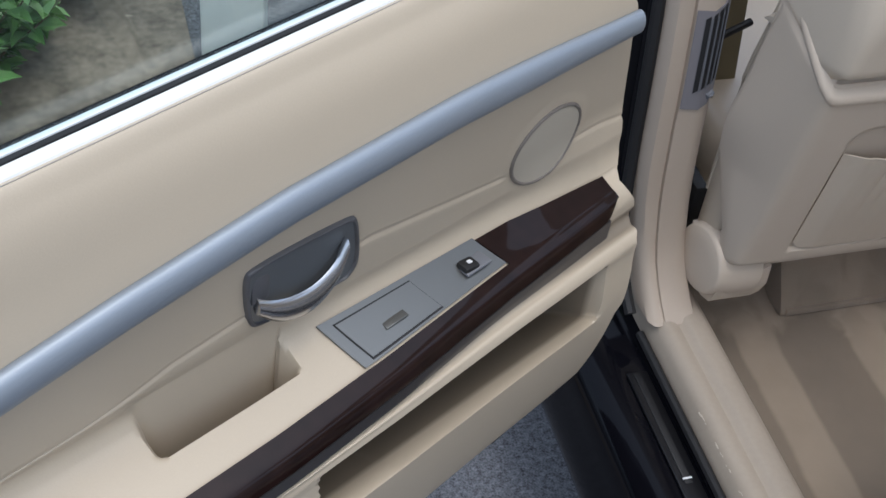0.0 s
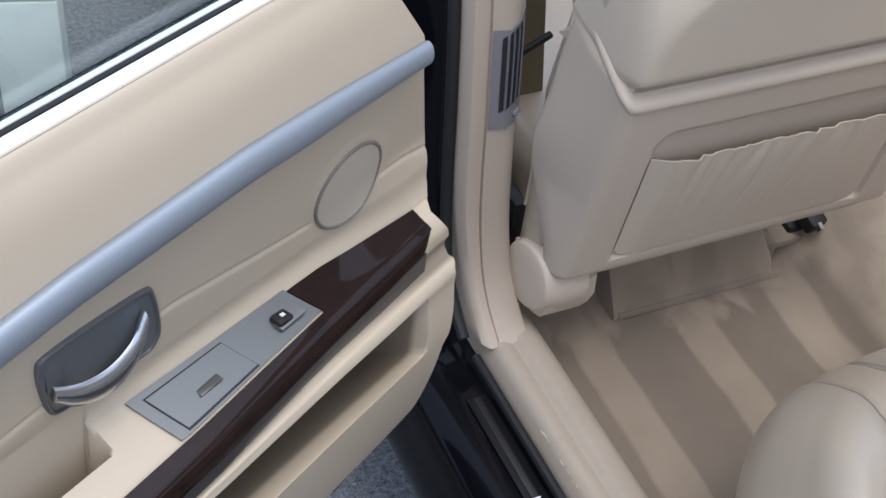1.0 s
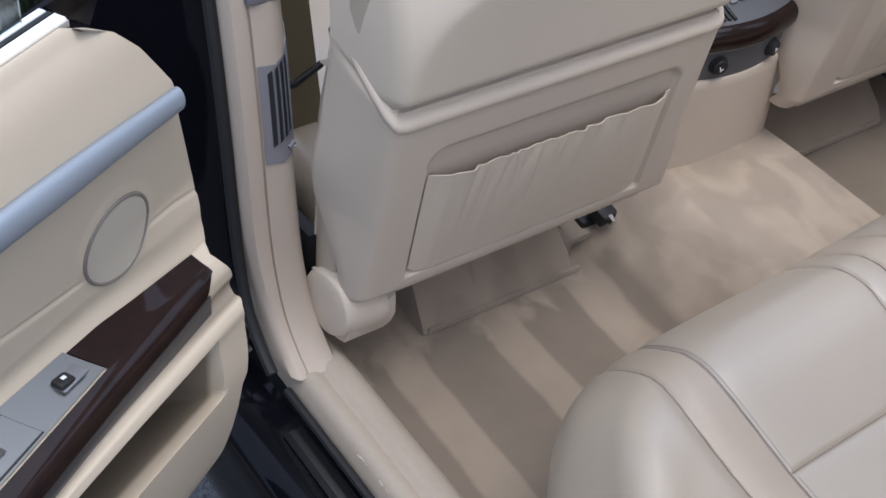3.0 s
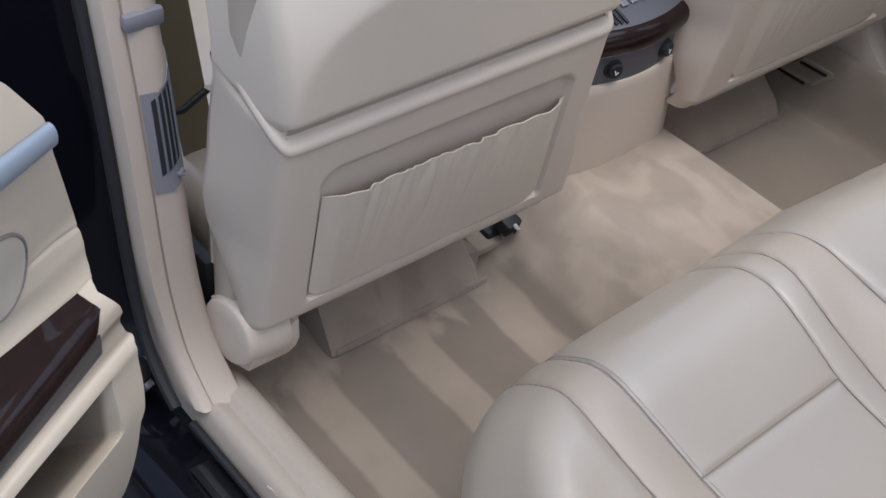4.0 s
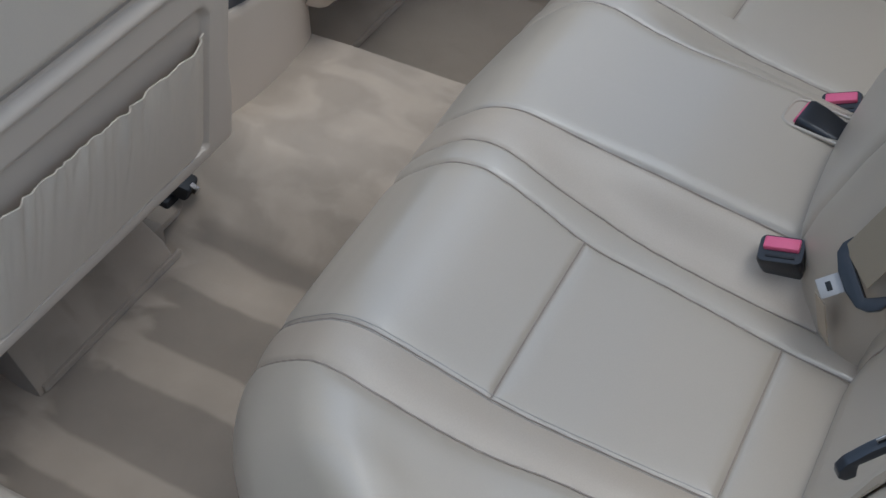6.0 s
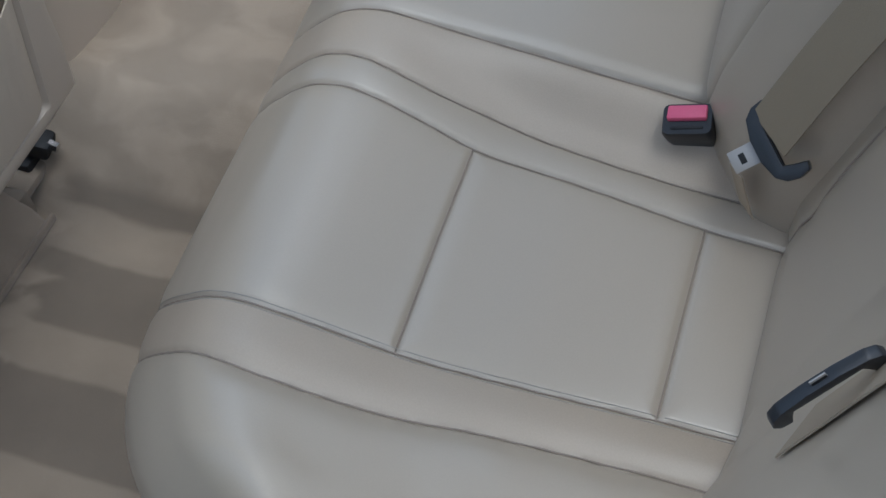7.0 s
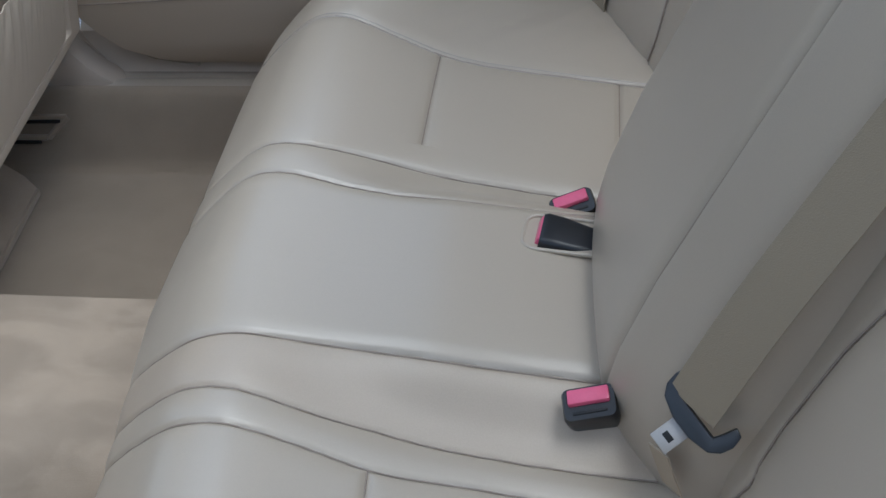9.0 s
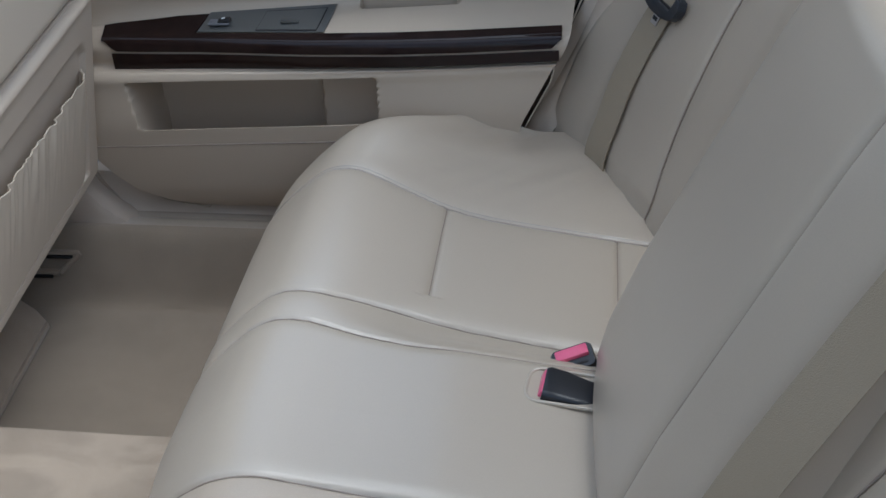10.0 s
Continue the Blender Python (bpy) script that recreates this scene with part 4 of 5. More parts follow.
part("rail_bolt", tube([(0.66, 0.104, 0.385), (0.66, 0.118, 0.387)], 0.005, 6), CHROME, bracket)
part("rail_bolt", tube([(0.672, 0.104, 0.391), (0.672, 0.118, 0.393)], 0.003, 6), CHROME, bracket)

# ---- centre console ----
console = thing("centre_console", "beige rear centre console with dark wood arc and vents", "console")


MID = 0.063


def arc_y(x, w, y, bulge):
    u = abs(x - MID) / w
    return y - bulge * (1 - u * u) + 0.007 * max(0.0, u - 0.8) ** 2 / 0.04


def arc_rings(levels, n=33):
    rings = []
    for z, w, y, bulge in levels:
        rings.append([(x, arc_y(x, w, y, bulge), z) for x in np.linspace(MID - w, MID + w, n)] + [(MID + w, 0.45, z), (MID - w, 0.45, z)])
    return rings


part("console_body", loft(arc_rings(((0.41, 0.128, 0.046, 0.018), (0.50, 0.124, 0.046, 0.020), (0.570, 0.119, 0.046, 0.022), (0.580, 0.1185, 0.046, 0.022), (0.5845, 0.1165, 0.048, 0.022), (0.586, 0.113, 0.052, 0.022))), True), PLASTIC, console, "beige lower body")
part("knob_panel", loft(arc_rings(((0.580, 0.104, 0.051, 0.022), (0.641, 0.104, 0.047, 0.022)))), SLATE, console, "grey knob panel")
part("wood_arc", loft(arc_rings(((0.6395, 0.109, 0.046, 0.022), (0.641, 0.113, 0.040, 0.023), (0.646, 0.115, 0.0375, 0.023), (0.655, 0.1155, 0.037, 0.023), (0.664, 0.1145, 0.038, 0.023), (0.671, 0.112, 0.0415, 0.022), (0.676, 0.108, 0.047, 0.022), (0.678, 0.104, 0.055, 0.022)))), WOOD, console, "dark glossy wood arc")
part("wood_rim", tube([(x, arc_y(x, 0.113, 0.041, 0.023), 0.6402) for x in np.linspace(MID - 0.113, MID + 0.113, 40)], 0.0009, 6), GREYSILVER, console, "thin silver rim under the wood arc")


def panel_z(x, y):
    front = arc_y(x, 0.104, 0.050, 0.022)
    return 0.677 + 0.32 * (y - front)


rows = []
for k in np.linspace(0, 1, 8):
    w = 0.105 - 0.012 * k
    row = []
    for x in np.linspace(MID - w, MID + w, 25):
        y = arc_y(x, 0.104, 0.050, 0.022) + 0.13 * k
        row.append((x, y, panel_z(x, y)))
    rows.append(row)
part("top_panel", sheet(rows, 0.004), SLATE, console, "satin grey control panel")
for x in (0.009, 0.119):
    y = arc_y(x, 0.104, 0.049, 0.022)
    turn = math.degrees(math.atan2(2 * 0.022 * (x - MID) / 0.104 ** 2, 1))
    m = pose(x, y, 0.611, 90, 0, turn)
    knob = part("vent_knob", loft([[m @ Vector((r * math.cos(a), r * math.sin(a), zz)) for a in np.linspace(0, math.tau, 25)[:-1]] for r, zz in ((0.0155, -0.002), (0.0155, 0.002), (0.0130, 0.003), (0.0122, 0.009), (0.0105, 0.0105), (0.0005, 0.0106))]), RUBBER, console, "black rotary knob")
    bm = rbox((0.007, 0.0018, 0.0008), (0.001, -0.003, 0.0110), 0.0003, turn=(0, 0, 40))
    rbox((0.0018, 0.006, 0.0008), (-0.002, 0.000, 0.0110), 0.0003, turn=(0, 0, 20), bm=bm)
    bmesh.ops.transform(bm, matrix=m, verts=bm.verts)
    part("knob_mark", bm, MARK, knob)
tilt = math.degrees(math.atan(0.32))
for k in range(5):
    x = -0.008 + 0.0088 * k
    part("vent_slot", rbox((0.0052, 0.046, 0.003), (x, 0.066 - 0.002 * k, panel_z(x, 0.066 - 0.002 * k) + 0.0022), 0.0008, turn=(tilt, 0, 0)), RUBBER, console, "black vent slot")
for k in range(4):
    x = 0.046 + 0.019 * k
    part("panel_button", rbox((0.013, 0.010, 0.004), (x, 0.066, panel_z(x, 0.066) + 0.002), 0.0015, turn=(tilt, 0, 0)), GREY, console)
part("panel_screen", rbox((0.060, 0.020, 0.003), (0.062, 0.098, panel_z(0.062, 0.098) + 0.002), 0.001, turn=(tilt, 0, 0)), GREYBLUE, console)

# ---- rear bench ----
bench = thing("rear_bench", "cream leather rear bench with stitched seams and three places", "car seat")
SETBACK = ((0, 0.23, 0.4, 0.47, 0.53, 0.58, 0.62, 0.655, 0.70), (-0.006, 0.006, 0.013, 0.018, 0.032, 0.057, 0.095, 0.145, 0.24))
SEAM_Y0 = np.array((-0.95, -0.85, -0.78, -0.70, -0.62, -0.56, -0.50, -0.44, -0.39, -0.30, 0.3))
SEAMS = {
    -1: {
        "f": (0.120, 0.120, 0.119, 0.116, 0.113, 0.109, 0.106, 0.104, 0.104, 0.095, 0.095),
        "e": (0.195, 0.196, 0.197, 0.194, 0.188, 0.181, 0.179, 0.173, 0.168, 0.160, 0.160),
        "g": (0.244, 0.243, 0.241, 0.233, 0.228, 0.227, 0.219, 0.214, 0.211, 0.203, 0.203),
        "o": (0.443, 0.445, 0.448, 0.453, 0.458, 0.462, 0.466, 0.470, 0.467, 0.452, 0.448),
        "b": (0.498, 0.499, 0.501, 0.506, 0.513, 0.522, 0.529, 0.532, 0.526, 0.510, 0.505),
    },
    1: {
        "f": (0.120, 0.120, 0.120, 0.121, 0.121, 0.120, 0.126, 0.136, 0.142, 0.135, 0.130),
        "e": (0.186, 0.186, 0.187, 0.190, 0.196, 0.199, 0.196, 0.190, 0.196, 0.196, 0.196),
        "g": (0.250, 0.250, 0.248, 0.245, 0.242, 0.240, 0.232, 0.232, 0.240, 0.238, 0.238),
        "o": (0.415, 0.417, 0.420, 0.424, 0.427, 0.433, 0.445, 0.458, 0.465, 0.458, 0.450),
        "b": (0.500, 0.500, 0.502, 0.507, 0.513, 0.519, 0.526, 0.533, 0.530, 0.515, 0.510),
    },
}
SEAM_Y = np.linspace(-0.95, 0.3, 300)
for table in SEAMS.values():
    for key, line in list(table.items()):
        soft_line = spline(list(zip(SEAM_Y0, line)), 300)
        table[key] = np.interp(SEAM_Y, soft_line[:, 0], soft_line[:, 1])


def seam_x(key, side, y):
    return np.interp(y, SEAM_Y, SEAMS[side][key])


def seam_both(key, x, y):
    return np.where(x < 0, seam_x(key, -1, y), seam_x(key, 1, y))


CROSS = (-0.557, -0.782)


def smooth(a, b, x):
    w = np.clip((x - a) / (b - a), 0, 1)
    return w * w * (3 - 2 * w)


def build_cushion():
    HALF = 0.672
    xs = np.linspace(-HALF, HALF, 501)
    crown = spline([(0.336, 0.603), (0.366, 0.631), (0.388, 0.646), (0.41, 0.6535), (0.435, 0.655), (0.46, 0.649), (0.50, 0.635), (0.57, 0.612), (0.68, 0.594), (0.80, 0.580), (0.95, 0.562)], 300)
    bay = spline(list(zip(*SETBACK)), 300)
    nose = spline([(-0.43, 0.35), (-0.35, 0.40), (-0.308, 0.47), (-0.298, 0.525), (-0.311, 0.572), (-0.336, 0.603), (-0.366, 0.631)], 60)
    tops = np.linspace(0, 1, 190)
    X, Y, Z, V = [], [], [], []
    arc = np.concatenate([[0], np.cumsum(np.linalg.norm(np.diff(nose, axis=0), axis=1))])
    for x in xs:
        a = abs(x)
        back = np.interp(a, bay[:, 0], bay[:, 1])
        low = 0.045 * smooth(0.60, 0.70, a) if x < 0 else 0.036 * smooth(0.56, 0.68, a)
        ny, nz = nose[:, 0] - back, nose[:, 1] + (0.010 * smooth(0.47, 0.56, a) - low) * smooth(0.40, 0.64, nose[:, 1])
        y0 = -0.366 - back
        ty = y0 + (-0.95 - y0) * tops[1:]
        flat = ty + back * (1 - tops[1:])
        tz = np.interp(-flat, crown[:, 0], crown[:, 1])
        hand = -1 if x < 0 else 1
        xe, xf = seam_x("e", hand, flat), seam_x("f", hand, flat)
        tz = tz + 0.034 * smooth(0.42, 0.62, -ty) * (1 - smooth(xf - 0.02, xe + 0.004, a)) - 0.006 * smooth(0.45, 0.6, -ty) * np.exp(-((a - xe + 0.025) / 0.03) ** 2)
        xo = seam_x("o", hand, flat)
        tz = tz + (0.5 if hand < 0 else 0.28) * (0.026 + 0.012 * smooth(0.55, 0.72, -ty) - 0.030 * smooth(0.60, 0.70, a)) * smooth(xo - 0.02, xo + 0.10, a) * smooth(0.40, 0.60, -ty) + 0.010 * smooth(0.47, 0.56, a) * (1 - smooth(0.40, 0.60, -ty)) - low * (1 - (smooth(0.46, 0.60, -ty) if hand < 0 else smooth(0.58, 0.80, -ty)))
        if hand < 0:
            tz = tz - 0.006 * np.exp(-((a - seam_x("b", hand, flat)) / 0.016) ** 2) * smooth(0.39, 0.47, -ty)
        X.append(np.full(len(nose) + len(ty), x))
        Y.append(np.concatenate([ny, ty]))
        Z.append(np.concatenate([nz, tz]))
        V.append(np.concatenate([-0.366 + arc[-1] - arc, flat]))
    X, Y, Z, V = (np.array(q) for q in (X, Y, Z, V))
    A = np.abs(X)
    near = np.full(X.shape, 9.0)
    soft = np.full(X.shape, 9.0)
    for key in SEAMS[1]:
        d = np.abs(A - seam_both(key, X, V))
        if key in "bg":
            d = np.where(X > 0, 9.0, d)
        near = np.minimum(near, d)
    xg, xo = seam_both("g", X, V), seam_both("o", X, V)
    inside = (A > xg) & (A < xo)
    for y in CROSS:
        d = np.where(inside, np.abs(V - y), 9.0)
        near = np.minimum(near, d)
    groove = 0.0034 * np.exp(-(near / 0.0024) ** 2) - 0.0022 * (1 - np.exp(-(near / 0.012) ** 2))
    wrinkle = np.zeros(X.shape)
    for i in range(0, X.shape[0]):
        for j in range(60, X.shape[1]):
            if A[i, j] > 0.46:
                wrinkle[i, j] = (0.0030 if X[i, j] > 0 else 0.0022) * min(1, (A[i, j] - 0.46) * 20) * min(1, max(0, (-Y[i, j] - 0.46) * 9)) * noise.noise(((A[i, j] - 0.6 * Y[i, j]) * 6, (Y[i, j] + 0.9 * A[i, j]) * (26 if X[i, j] > 0 else 17), 0.3 * (X[i, j] > 0)))
    # push along the surface's normal
    P = np.stack([X, Y, Z], -1)
    du, dv = np.gradient(P, axis=0), np.gradient(P, axis=1)
    N = np.cross(du, dv)
    N /= np.linalg.norm(N, axis=-1, keepdims=True) + 1e-9
    if N[250, 120, 2] < 0:
        N = -N
    P = P - N * (groove - wrinkle)[..., None]
    # sewn seams: a dark thread sunk into each groove

    def on_cushion(x, v, lift):
        u = (x + HALF) / (2 * HALF) * 500
        i = min(max(int(u), 0), 499)
        q = []
        for c in (i, i + 1):
            o = -V[c]
            q.append(np.array([np.interp(-v, o, W[c, :, k]) for W in (P, N) for k in range(3)]))
        r = q[0] + (q[1] - q[0]) * (u - i)
        return Vector((x, r[1], r[2])) + Vector(r[3:]) * lift

    for key in SEAMS[1]:
        for s in (-1, 1):
            if key in "bg" and s > 0:
                continue
            line = SEAMS[s][key]
            pts = []
            for v in np.linspace(-0.86, -0.08, 120):
                pts.append(on_cushion(s * np.interp(v, SEAM_Y, line), v, 0.0009))
            part("seam", tube(pts, 0.0008, 5), THREAD, bench, "dark sewn seam")
            if key == "o":
                for off in (-0.0042, 0.0042):
                    row = [on_cushion(s * (np.interp(v, SEAM_Y, line) + off), v, 0.0002) for v in np.linspace(-0.86, -0.10, 120)]
                    part("stitching", tube(row, 0.0005, 5), STITCH, bench, "light top stitching")
    for y in CROSS:
        for s in (-1, 1):
            a0, a1 = seam_x("g", s, y), seam_x("o", s, y)
            pts = []
            for a in np.linspace(a0, a1, 30):
                pts.append(on_cushion(s * a, y, 0.0007))
            part("seam", tube(pts, 0.0007, 5), THREAD, bench, "dark sewn seam")
    # faces, sorted into panels
    fa = np.abs((X[:-1, :-1] + X[1:, 1:]) / 2)
    fx = (X[:-1, :-1] + X[1:, 1:]) / 2
    fv = (V[:-1, :-1] + V[1:, 1:]) / 2
    lim = {k: seam_both(k, fx, fv) for k in SEAMS[1]}
    kind = np.zeros(fa.shape, int)
    for n, k in enumerate(("f", "e", "g", "o", "b")):
        kind = np.where(fa > lim[k], n + 1, kind)
    kind = np.where((kind == 4) & (fx > 0), 5, kind)
    kind = np.where(kind == 3, np.where(fv > CROSS[0], 3, np.where(fv > CROSS[1], 13, 23)), kind)
    names = {0: "centre_panel", 1: "dip_panel", 2: "inner_strip", 3: "front_insert", 13: "middle_insert", 23: "rear_insert", 4: "outer_strip", 5: "side_bolster"}
    w = X.shape[1]
    for code, nm in names.items():
        for s in ((0,) if code == 0 else (-1,) if code == 4 else (-1, 1)):
            pick = (kind == code) & ((s == 0) | (np.sign(fx) == s))
            ii, jj = np.nonzero(pick)
            quads = np.stack([ii * w + jj, (ii + 1) * w + jj, (ii + 1) * w + jj + 1, ii * w + jj + 1], 1)
            used, idx = np.unique(quads, return_inverse=True)
            me = bpy.data.meshes.new(nm)
            me.from_pydata(P.reshape(-1, 3)[used].tolist(), [], idx.reshape(-1, 4).tolist())
            me.polygons.foreach_set("use_smooth", [True] * len(me.polygons))
            # left dip panel and outer strip get their shade by colour
            me.materials.append(LEATHERSHADE if code in (1, 4) and s < 0 else LEATHER)
            ob = new(nm, me)
            ob.parent = bench


build_cushion()


def back_plane(z):
    return float(np.interp(z, (0.50, 0.54, 0.575, 0.62, 0.70, 0.90, 1.05, 1.12, 1.15), (-0.90, -0.862, -0.848, -0.856, -0.884, -0.958, -1.022, -1.075, -1.14)))


def wing(a, z=0.6, side=1):
    """How far the backrest comes forward towards the door."""
    if side < 0:
        return float(np.interp(a, (0.44, 0.50, 0.58, 0.64, 0.70), (0.0, 0.012, 0.045, 0.075, 0.11))) * (1 - 0.36 * step(0.70, 0.98, z))
    return float(np.interp(a, (0.38, 0.42, 0.46, 0.52, 0.58, 0.64, 0.70), (0.0, 0.012, 0.036, 0.064, 0.088, 0.118, 0.162))) * (1 - 0.36 * step(0.70, 0.98, z))


for side in (-1, 1):
    rows = []
    for a in np.linspace(0.172, 0.705, 150):
        row = []
        for z in np.concatenate([np.linspace(0.50, 0.62, 16), np.linspace(0.625, 1.15, 90)]):
            seam3 = float(np.interp(z, (0.50, 0.58, 0.645, 0.66, 0.70, 0.79, 0.87, 0.95, 1.15), (0.232, 0.236, 0.254, 0.246, 0.243, 0.248, 0.266, 0.285, 0.33))) if side < 0 else float(np.interp(z, (0.50, 0.57, 0.67, 0.85, 1.15), (0.205, 0.217, 0.240, 0.262, 0.285)))
            seam4 = float(np.interp(z, (0.50, 0.575, 0.62, 0.66, 0.85, 1.15), (0.474, 0.466, 0.460, 0.470, 0.50, 0.52)))
            d = min(abs(a - seam3), abs(a - seam4) if side > 0 else 9)
            puff = 0.012 * step(0.172, 0.205, a) - 0.005 * math.exp(-(d / 0.003) ** 2) + 0.004 * (1 - math.exp(-(d / 0.02) ** 2))
            row.append((side * a, back_plane(z) + puff + wing(a, z, side) - 0.02, z))
        rows.append(row)
    back = part("backrest", sheet(rows), LEATHER, bench, "", 60)
    zs = np.linspace(0.57, 1.10, 60)
    line = np.interp(zs, (0.50, 0.58, 0.645, 0.66, 0.70, 0.79, 0.87, 0.95, 1.15), (0.232, 0.236, 0.254, 0.246, 0.243, 0.248, 0.266, 0.285, 0.33)) if side < 0 else np.interp(zs, (0.50, 0.575, 0.62, 0.66, 0.85, 1.15), (0.474, 0.466, 0.460, 0.470, 0.50, 0.52))
    part("seam", tube([(side * a, back_plane(z) + wing(a, z, side) - 0.0098, z) for a, z in zip(line, zs)], 0.0011, 6), THREAD, back, "dark sewn seam")
    def door_line(z):
        return float(np.interp(z, (0.45, 0.597, 0.64, 0.703, 0.781, 1.15), (-0.60, -0.653, -0.681, -0.711, -0.742, -0.89)))

    sect = ((0.690, -0.062), (0.703, -0.040), (0.712, -0.030), (0.720, -0.028), (0.7225, -0.033), (0.725, -0.028), (0.732, -0.020), (0.738, -0.012), (0.745, -0.010), (0.775, 0.010), (0.80, 0.02))
    rows = [[(side * x, door_line(z) + 0.012 + o, z) for x, o in sect] for z in np.linspace(0.45, 1.15 if side > 0 else 0.86, 30)]
    part("rear_pillar_trim", sheet(rows, 0.003), PLASTIC, sedan)
    part("rear_door_seal", tube([(side * 0.742, door_line(z) + 0.006, z) for z in np.linspace(0.45, 1.15 if side > 0 else 0.86, 20)], 0.0045, 8), RUBBER, sedan)

# middle backrest, standing proud of its neighbours, with splayed sides
def middle_front(z):
    return float(np.interp(z, (0.50, 0.58, 0.64, 0.68, 0.76, 0.84, 0.94, 1.03, 1.10, 1.135), (-0.785, -0.762, -0.757, -0.766, -0.794, -0.828, -0.872, -0.911, -0.945, -0.985)))


MIDDLE = [(-0.228, -0.16), (-0.222, -0.085), (-0.217, -0.066), (-0.211, -0.057), (-0.200, -0.046), (-0.180, -0.032), (-0.160, -0.016), (-0.146, -0.007), (-0.141, -0.0052), (-0.139, -0.0085), (-0.1375, -0.0085), (-0.1355, -0.004), (-0.130, -0.001)]
MIDDLE += [(x, 0.007 * (1 - (x / 0.13) ** 2)) for x in np.linspace(-0.12, 0.12, 17)] + [(-x, o) for x, o in reversed(MIDDLE)]
rings = []
for z in spline([(0.50,), (0.56,), (0.62,), (0.68,), (0.76,), (0.86,), (1.0,), (1.09,), (1.12,), (1.135,)], 60)[:, 0]:
    tuck = 0.035 * step(1.09, 1.135, z)
    rings.append([(x, middle_front(z) + o + 0.0012 * noise.noise((x * 9, z * 7, 4)) - (tuck if o > -0.1 else 0), z) for x, o in MIDDLE])
middle = part("middle_backrest", loft(rings), LEATHER, bench, "", 60)
for s in (-1, 1):
    part("seam", tube([(s * 0.1383, middle_front(z) - 0.0068, z) for z in np.linspace(0.56, 1.09, 40)], 0.0009, 6), THREAD, middle, "dark sewn seam")


# ---- belts and buckles ----
def build_buckle(m, label, tail=-0.05):
    b = thing("belt_buckle", label, "belt buckle", m, group="belt buckles")
    rings = []
    for z, w, d in ((tail, 0.017, 0.010), (-0.02, 0.021, 0.013), (0.004, 0.0235, 0.0155), (0.020, 0.024, 0.016), (0.0245, 0.0225, 0.0145)):
        rings.append([Vector((x, y, z)) for x, y in round_rect(2 * w, 2 * d, 0.006, 4)])
    body = part("housing", loft(rings), BUCKLE, b, "black plastic buckle housing")
    part("release_button", rbox((0.037, 0.015, 0.007), (0, -0.0055, 0.0245), 0.002, turn=(14, 0, 0)), RED, b, "red release button")
    part("tongue_slot", rbox((0.030, 0.0030, 0.002), (0, 0.0085, 0.0246), 0.0006), RUBBER, body)
    return b


build_buckle(pose(-0.149, -0.751, 0.611, 0, -24, 0) @ pose(0, 0, 0, 0, 10, 98), "black belt buckle with red button, upright in leather")
build_buckle(pose(0.152, -0.735, 0.590, 0, -20, 0) @ pose(0, 0, 0, 0, 12, 107), "black belt buckle with red button beside the middle place")
build_buckle(pose(0.0725, -0.722, 0.6185, -80, 0, -7), "black belt buckle lying in a recess of the middle place", -0.085)


def strap(points, across, width=0.047, thick=0.0013):
    """A belt through points, its width laid along the given directions."""
    line = spline(points, 36)
    wide = spline(across, 36)
    rows = []
    for p, a in zip(line, wide):
        a = Vector(a).normalized() * (width / 2)
        rows.append([Vector(p) + a * k for k in (-1, -0.5, 0, 0.5, 1)])
    return sheet(rows, thick)


def axes(at, along, up):
    """The pose whose x axis runs along, and whose z axis is nearest to up."""
    x = Vector(along).normalized()
    y = Vector(up).cross(x).normalized()
    z = x.cross(y)
    return Matrix(((x.x, y.x, z.x, at[0]), (x.y, y.y, z.y, at[1]), (x.z, y.z, z.z, at[2]), (0, 0, 0, 1)))


def build_tongue(parent, m, blade_size=(0.023, 0.026)):
    """A belt tongue: the steel blade with its slot and the moulded black grip."""
    blade = rbox((blade_size[0], 0.0022, blade_size[1]), (0, 0, -0.010 - blade_size[1] / 2), 0.001)
    t = part("tongue", blade, STEEL, parent, "bare steel belt tongue")
    bmesh_hole = rbox((0.011, 0.003, 0.006), (0, 0, -0.006 - blade_size[1] * 0.72), 0.0008)
    hole = part("tongue_hole", bmesh_hole, RUBBER, t)
    half = [(0.012, -0.0115), (0.032, -0.0065), (0.040, 0.002), (0.0425, 0.013), (0.039, 0.024), (0.030, 0.0255), (0.0275, 0.014), (0.0245, 0.0045)]
    outline = half + [(-x, z) for x, z in reversed(half)]
    bm = bmesh.new()
    for dep, k in ((0.0075, 0), (-0.0075, 1)):
        bm.faces.new([bm.verts.new((x, dep, z)) for x, z in (outline if k else reversed(outline))])
    bm.verts.ensure_lookup_table()
    n = len(outline)
    for i in range(n):
        j = (i + 1) % n
        bm.faces.new((bm.verts[n - 1 - i], bm.verts[n - 1 - j], bm.verts[n + j], bm.verts[n + i]))
    bmesh.ops.recalc_face_normals(bm, faces=bm.faces)
    bmesh.ops.bevel(bm, geom=list(bm.edges), offset=0.0024, segments=2, affect="EDGES", profile=0.6)
    g = part("grip", bm, GREYBLUEDARK, parent, "dark moulded tongue grip", 40)
    slot = part("grip_slot", rbox((0.050, 0.0045, 0.0016), (0, 0, 0.0046), 0.0005), RUBBER, g)
    for ob in (t, g):
        ob.matrix_basis = m


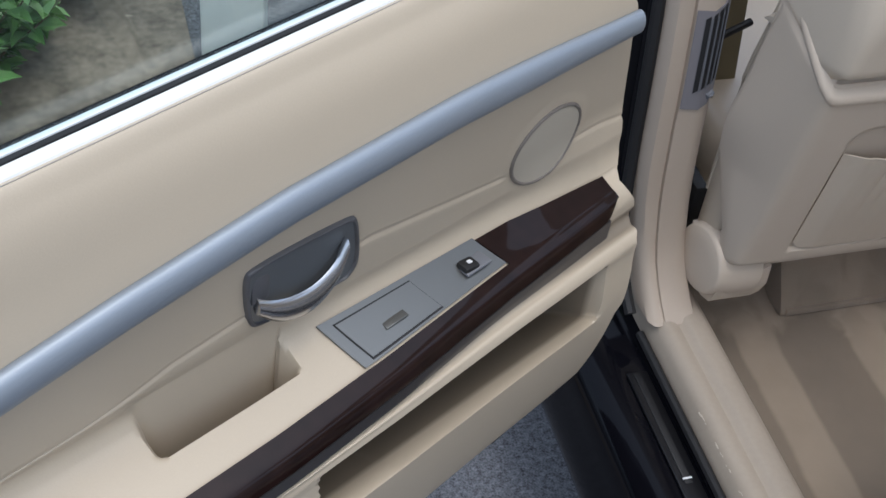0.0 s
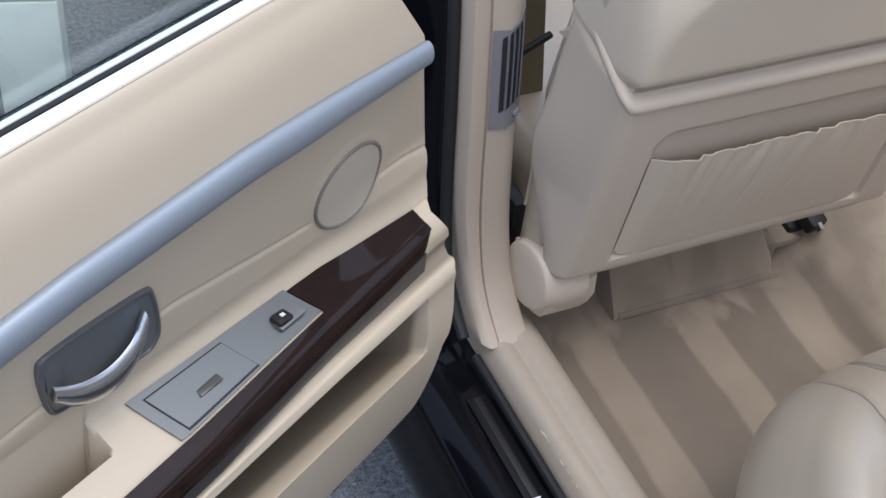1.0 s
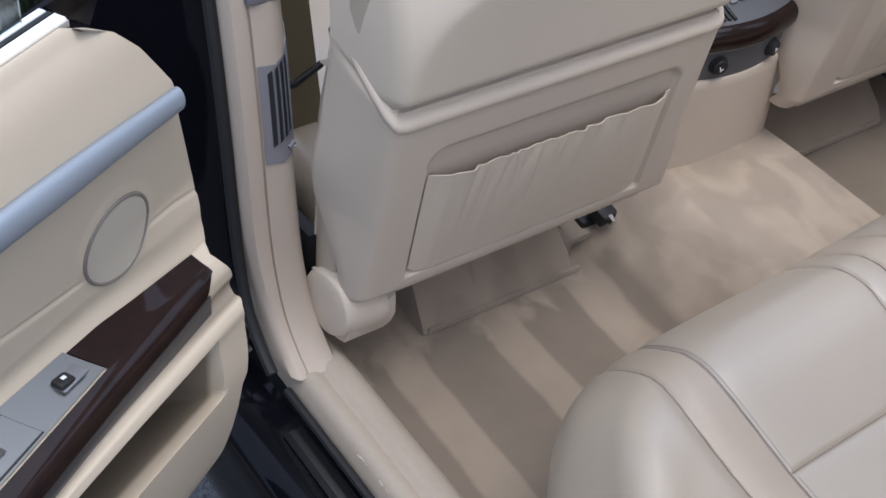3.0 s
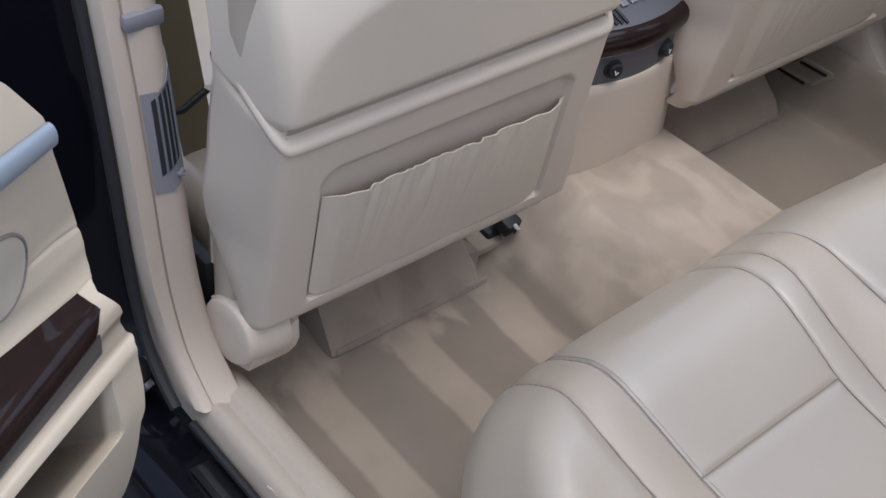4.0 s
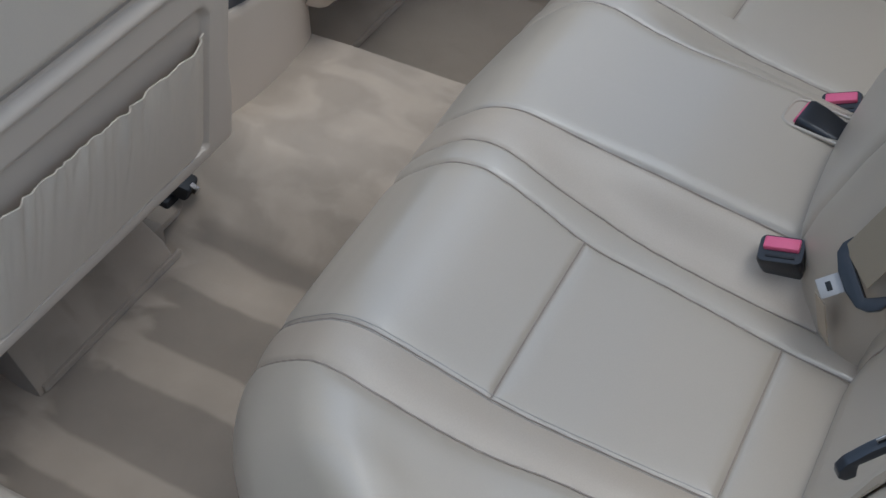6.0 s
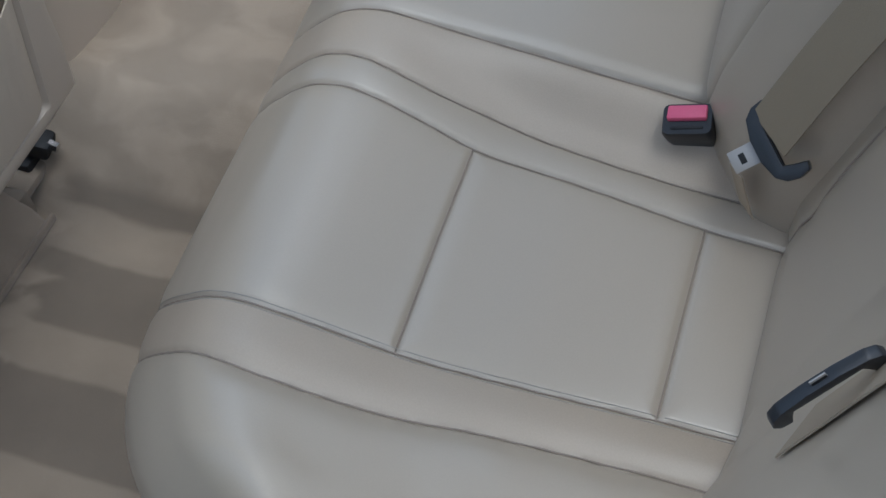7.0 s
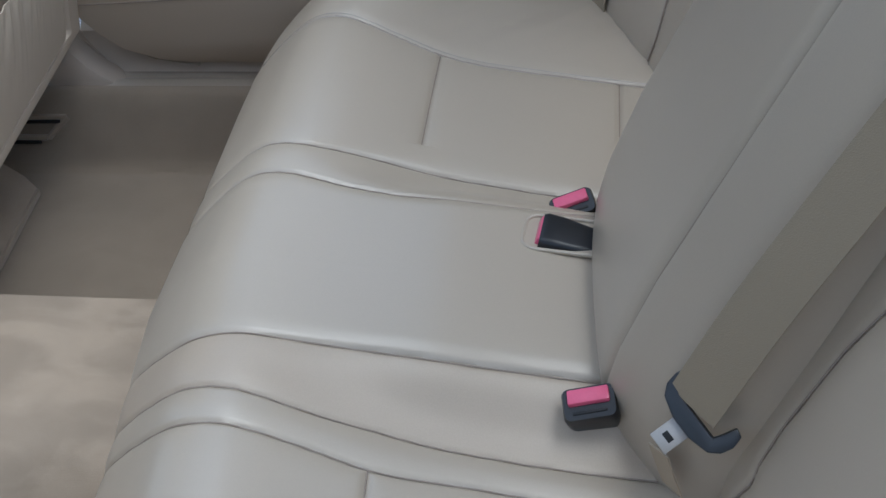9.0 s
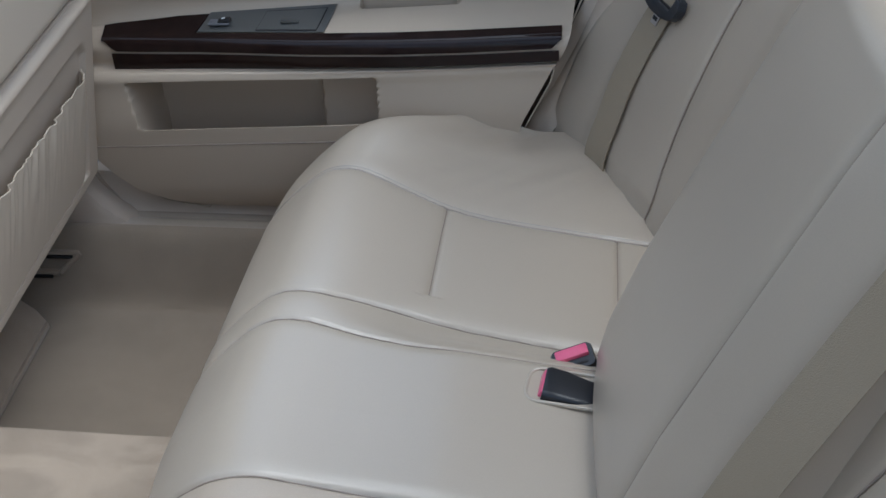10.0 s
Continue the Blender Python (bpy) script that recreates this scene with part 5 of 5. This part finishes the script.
left_mid = thing("rear_belt", "beige belt with steel tongue hanging beside the middle backrest", "seat belt", group="rear belts")
part("webbing", strap([(-0.226 - 0.030 * (z - 0.7), middle_front(z) - 0.052, z) for z in (1.08, 0.93, 0.80, 0.702)],
                      [(-0.81, -0.58, 0.0), (-0.81, -0.58, 0.0), (-0.8, -0.6, -0.1), (-0.75, -0.8, -0.3)]), WEBBROWN, left_mid)
build_tongue(left_mid, axes((-0.227, -0.8263, 0.689), (0.041, 0.042, 0.036), (0.012, -0.034, 0.018)) @ Matrix.Diagonal((0.86, 1.0, 0.95, 1.0)))

part("belt_tail", strap([(-0.222, -0.803, 0.646), (-0.224, -0.809, 0.626), (-0.228, -0.817, 0.604)], [(-0.62, -0.42, 0.2), (-0.62, -0.42, 0.15), (-0.6, -0.45, 0.05)], 0.026), WEB, left_mid, "belt end tucked into the seat crack")

left_out = thing("rear_belt", "beige outer belt with dark tongue lying on the backrest", "seat belt", group="rear belts")
build_tongue(left_out, axes((-0.572, -0.898, 0.876), (0.038, -0.050, 0.035), (0.203, -0.186, -0.929)) @ Matrix.Diagonal((0.90, 0.55, 0.62, 1.0)), (0.012, 0.010))
part("webbing", strap([(-0.560, back_plane(z) + wing(0.56, z, -1) - 0.003, z) for z in (0.80, 0.85, 0.90, 0.95, 1.03, 1.10)], [(-0.88, 0.36, 0.0)] * 6), WEB, left_out)
right_out = thing("rear_belt", "beige outer belt hanging along the side wing", "seat belt", group="rear belts")
path = [(a, back_plane(z) + wing(a, z) + 0.005, z) for a, z in ((0.586, 0.560), (0.588, 0.61), (0.592, 0.66), (0.599, 0.72), (0.607, 0.79), (0.612, 0.90), (0.605, 1.08))]
part("webbing", strap(path, [(0.84, 0.54, 0.0)] * 7), WEBBROWN, right_out)
build_tongue(right_out, axes((0.606, back_plane(0.825) + wing(0.606, 0.825) + 0.012, 0.825), (0.8, 0.40, 0.1), (-0.1, -0.35, 0.8)), (0.014, 0.017))

lip = thing("buckle_recess", "pale leather lip round the recessed middle buckle", "seat trim")
bed = pose(0.0725, -0.722, 0.6275, 2, 0, -7)
pts = [bed @ Vector((x, y - 0.022, 0)) for x, y in round_rect(0.053, 0.124, 0.014, 4)]
part("lip", tube(pts + pts[:1], 0.0022, 8), LEATHER, lip)
part("recess_floor", prism(round_rect(0.052, 0.123, 0.013, 4), 0.003, bed @ pose(0, -0.022, -0.004)), LEATHER, lip)
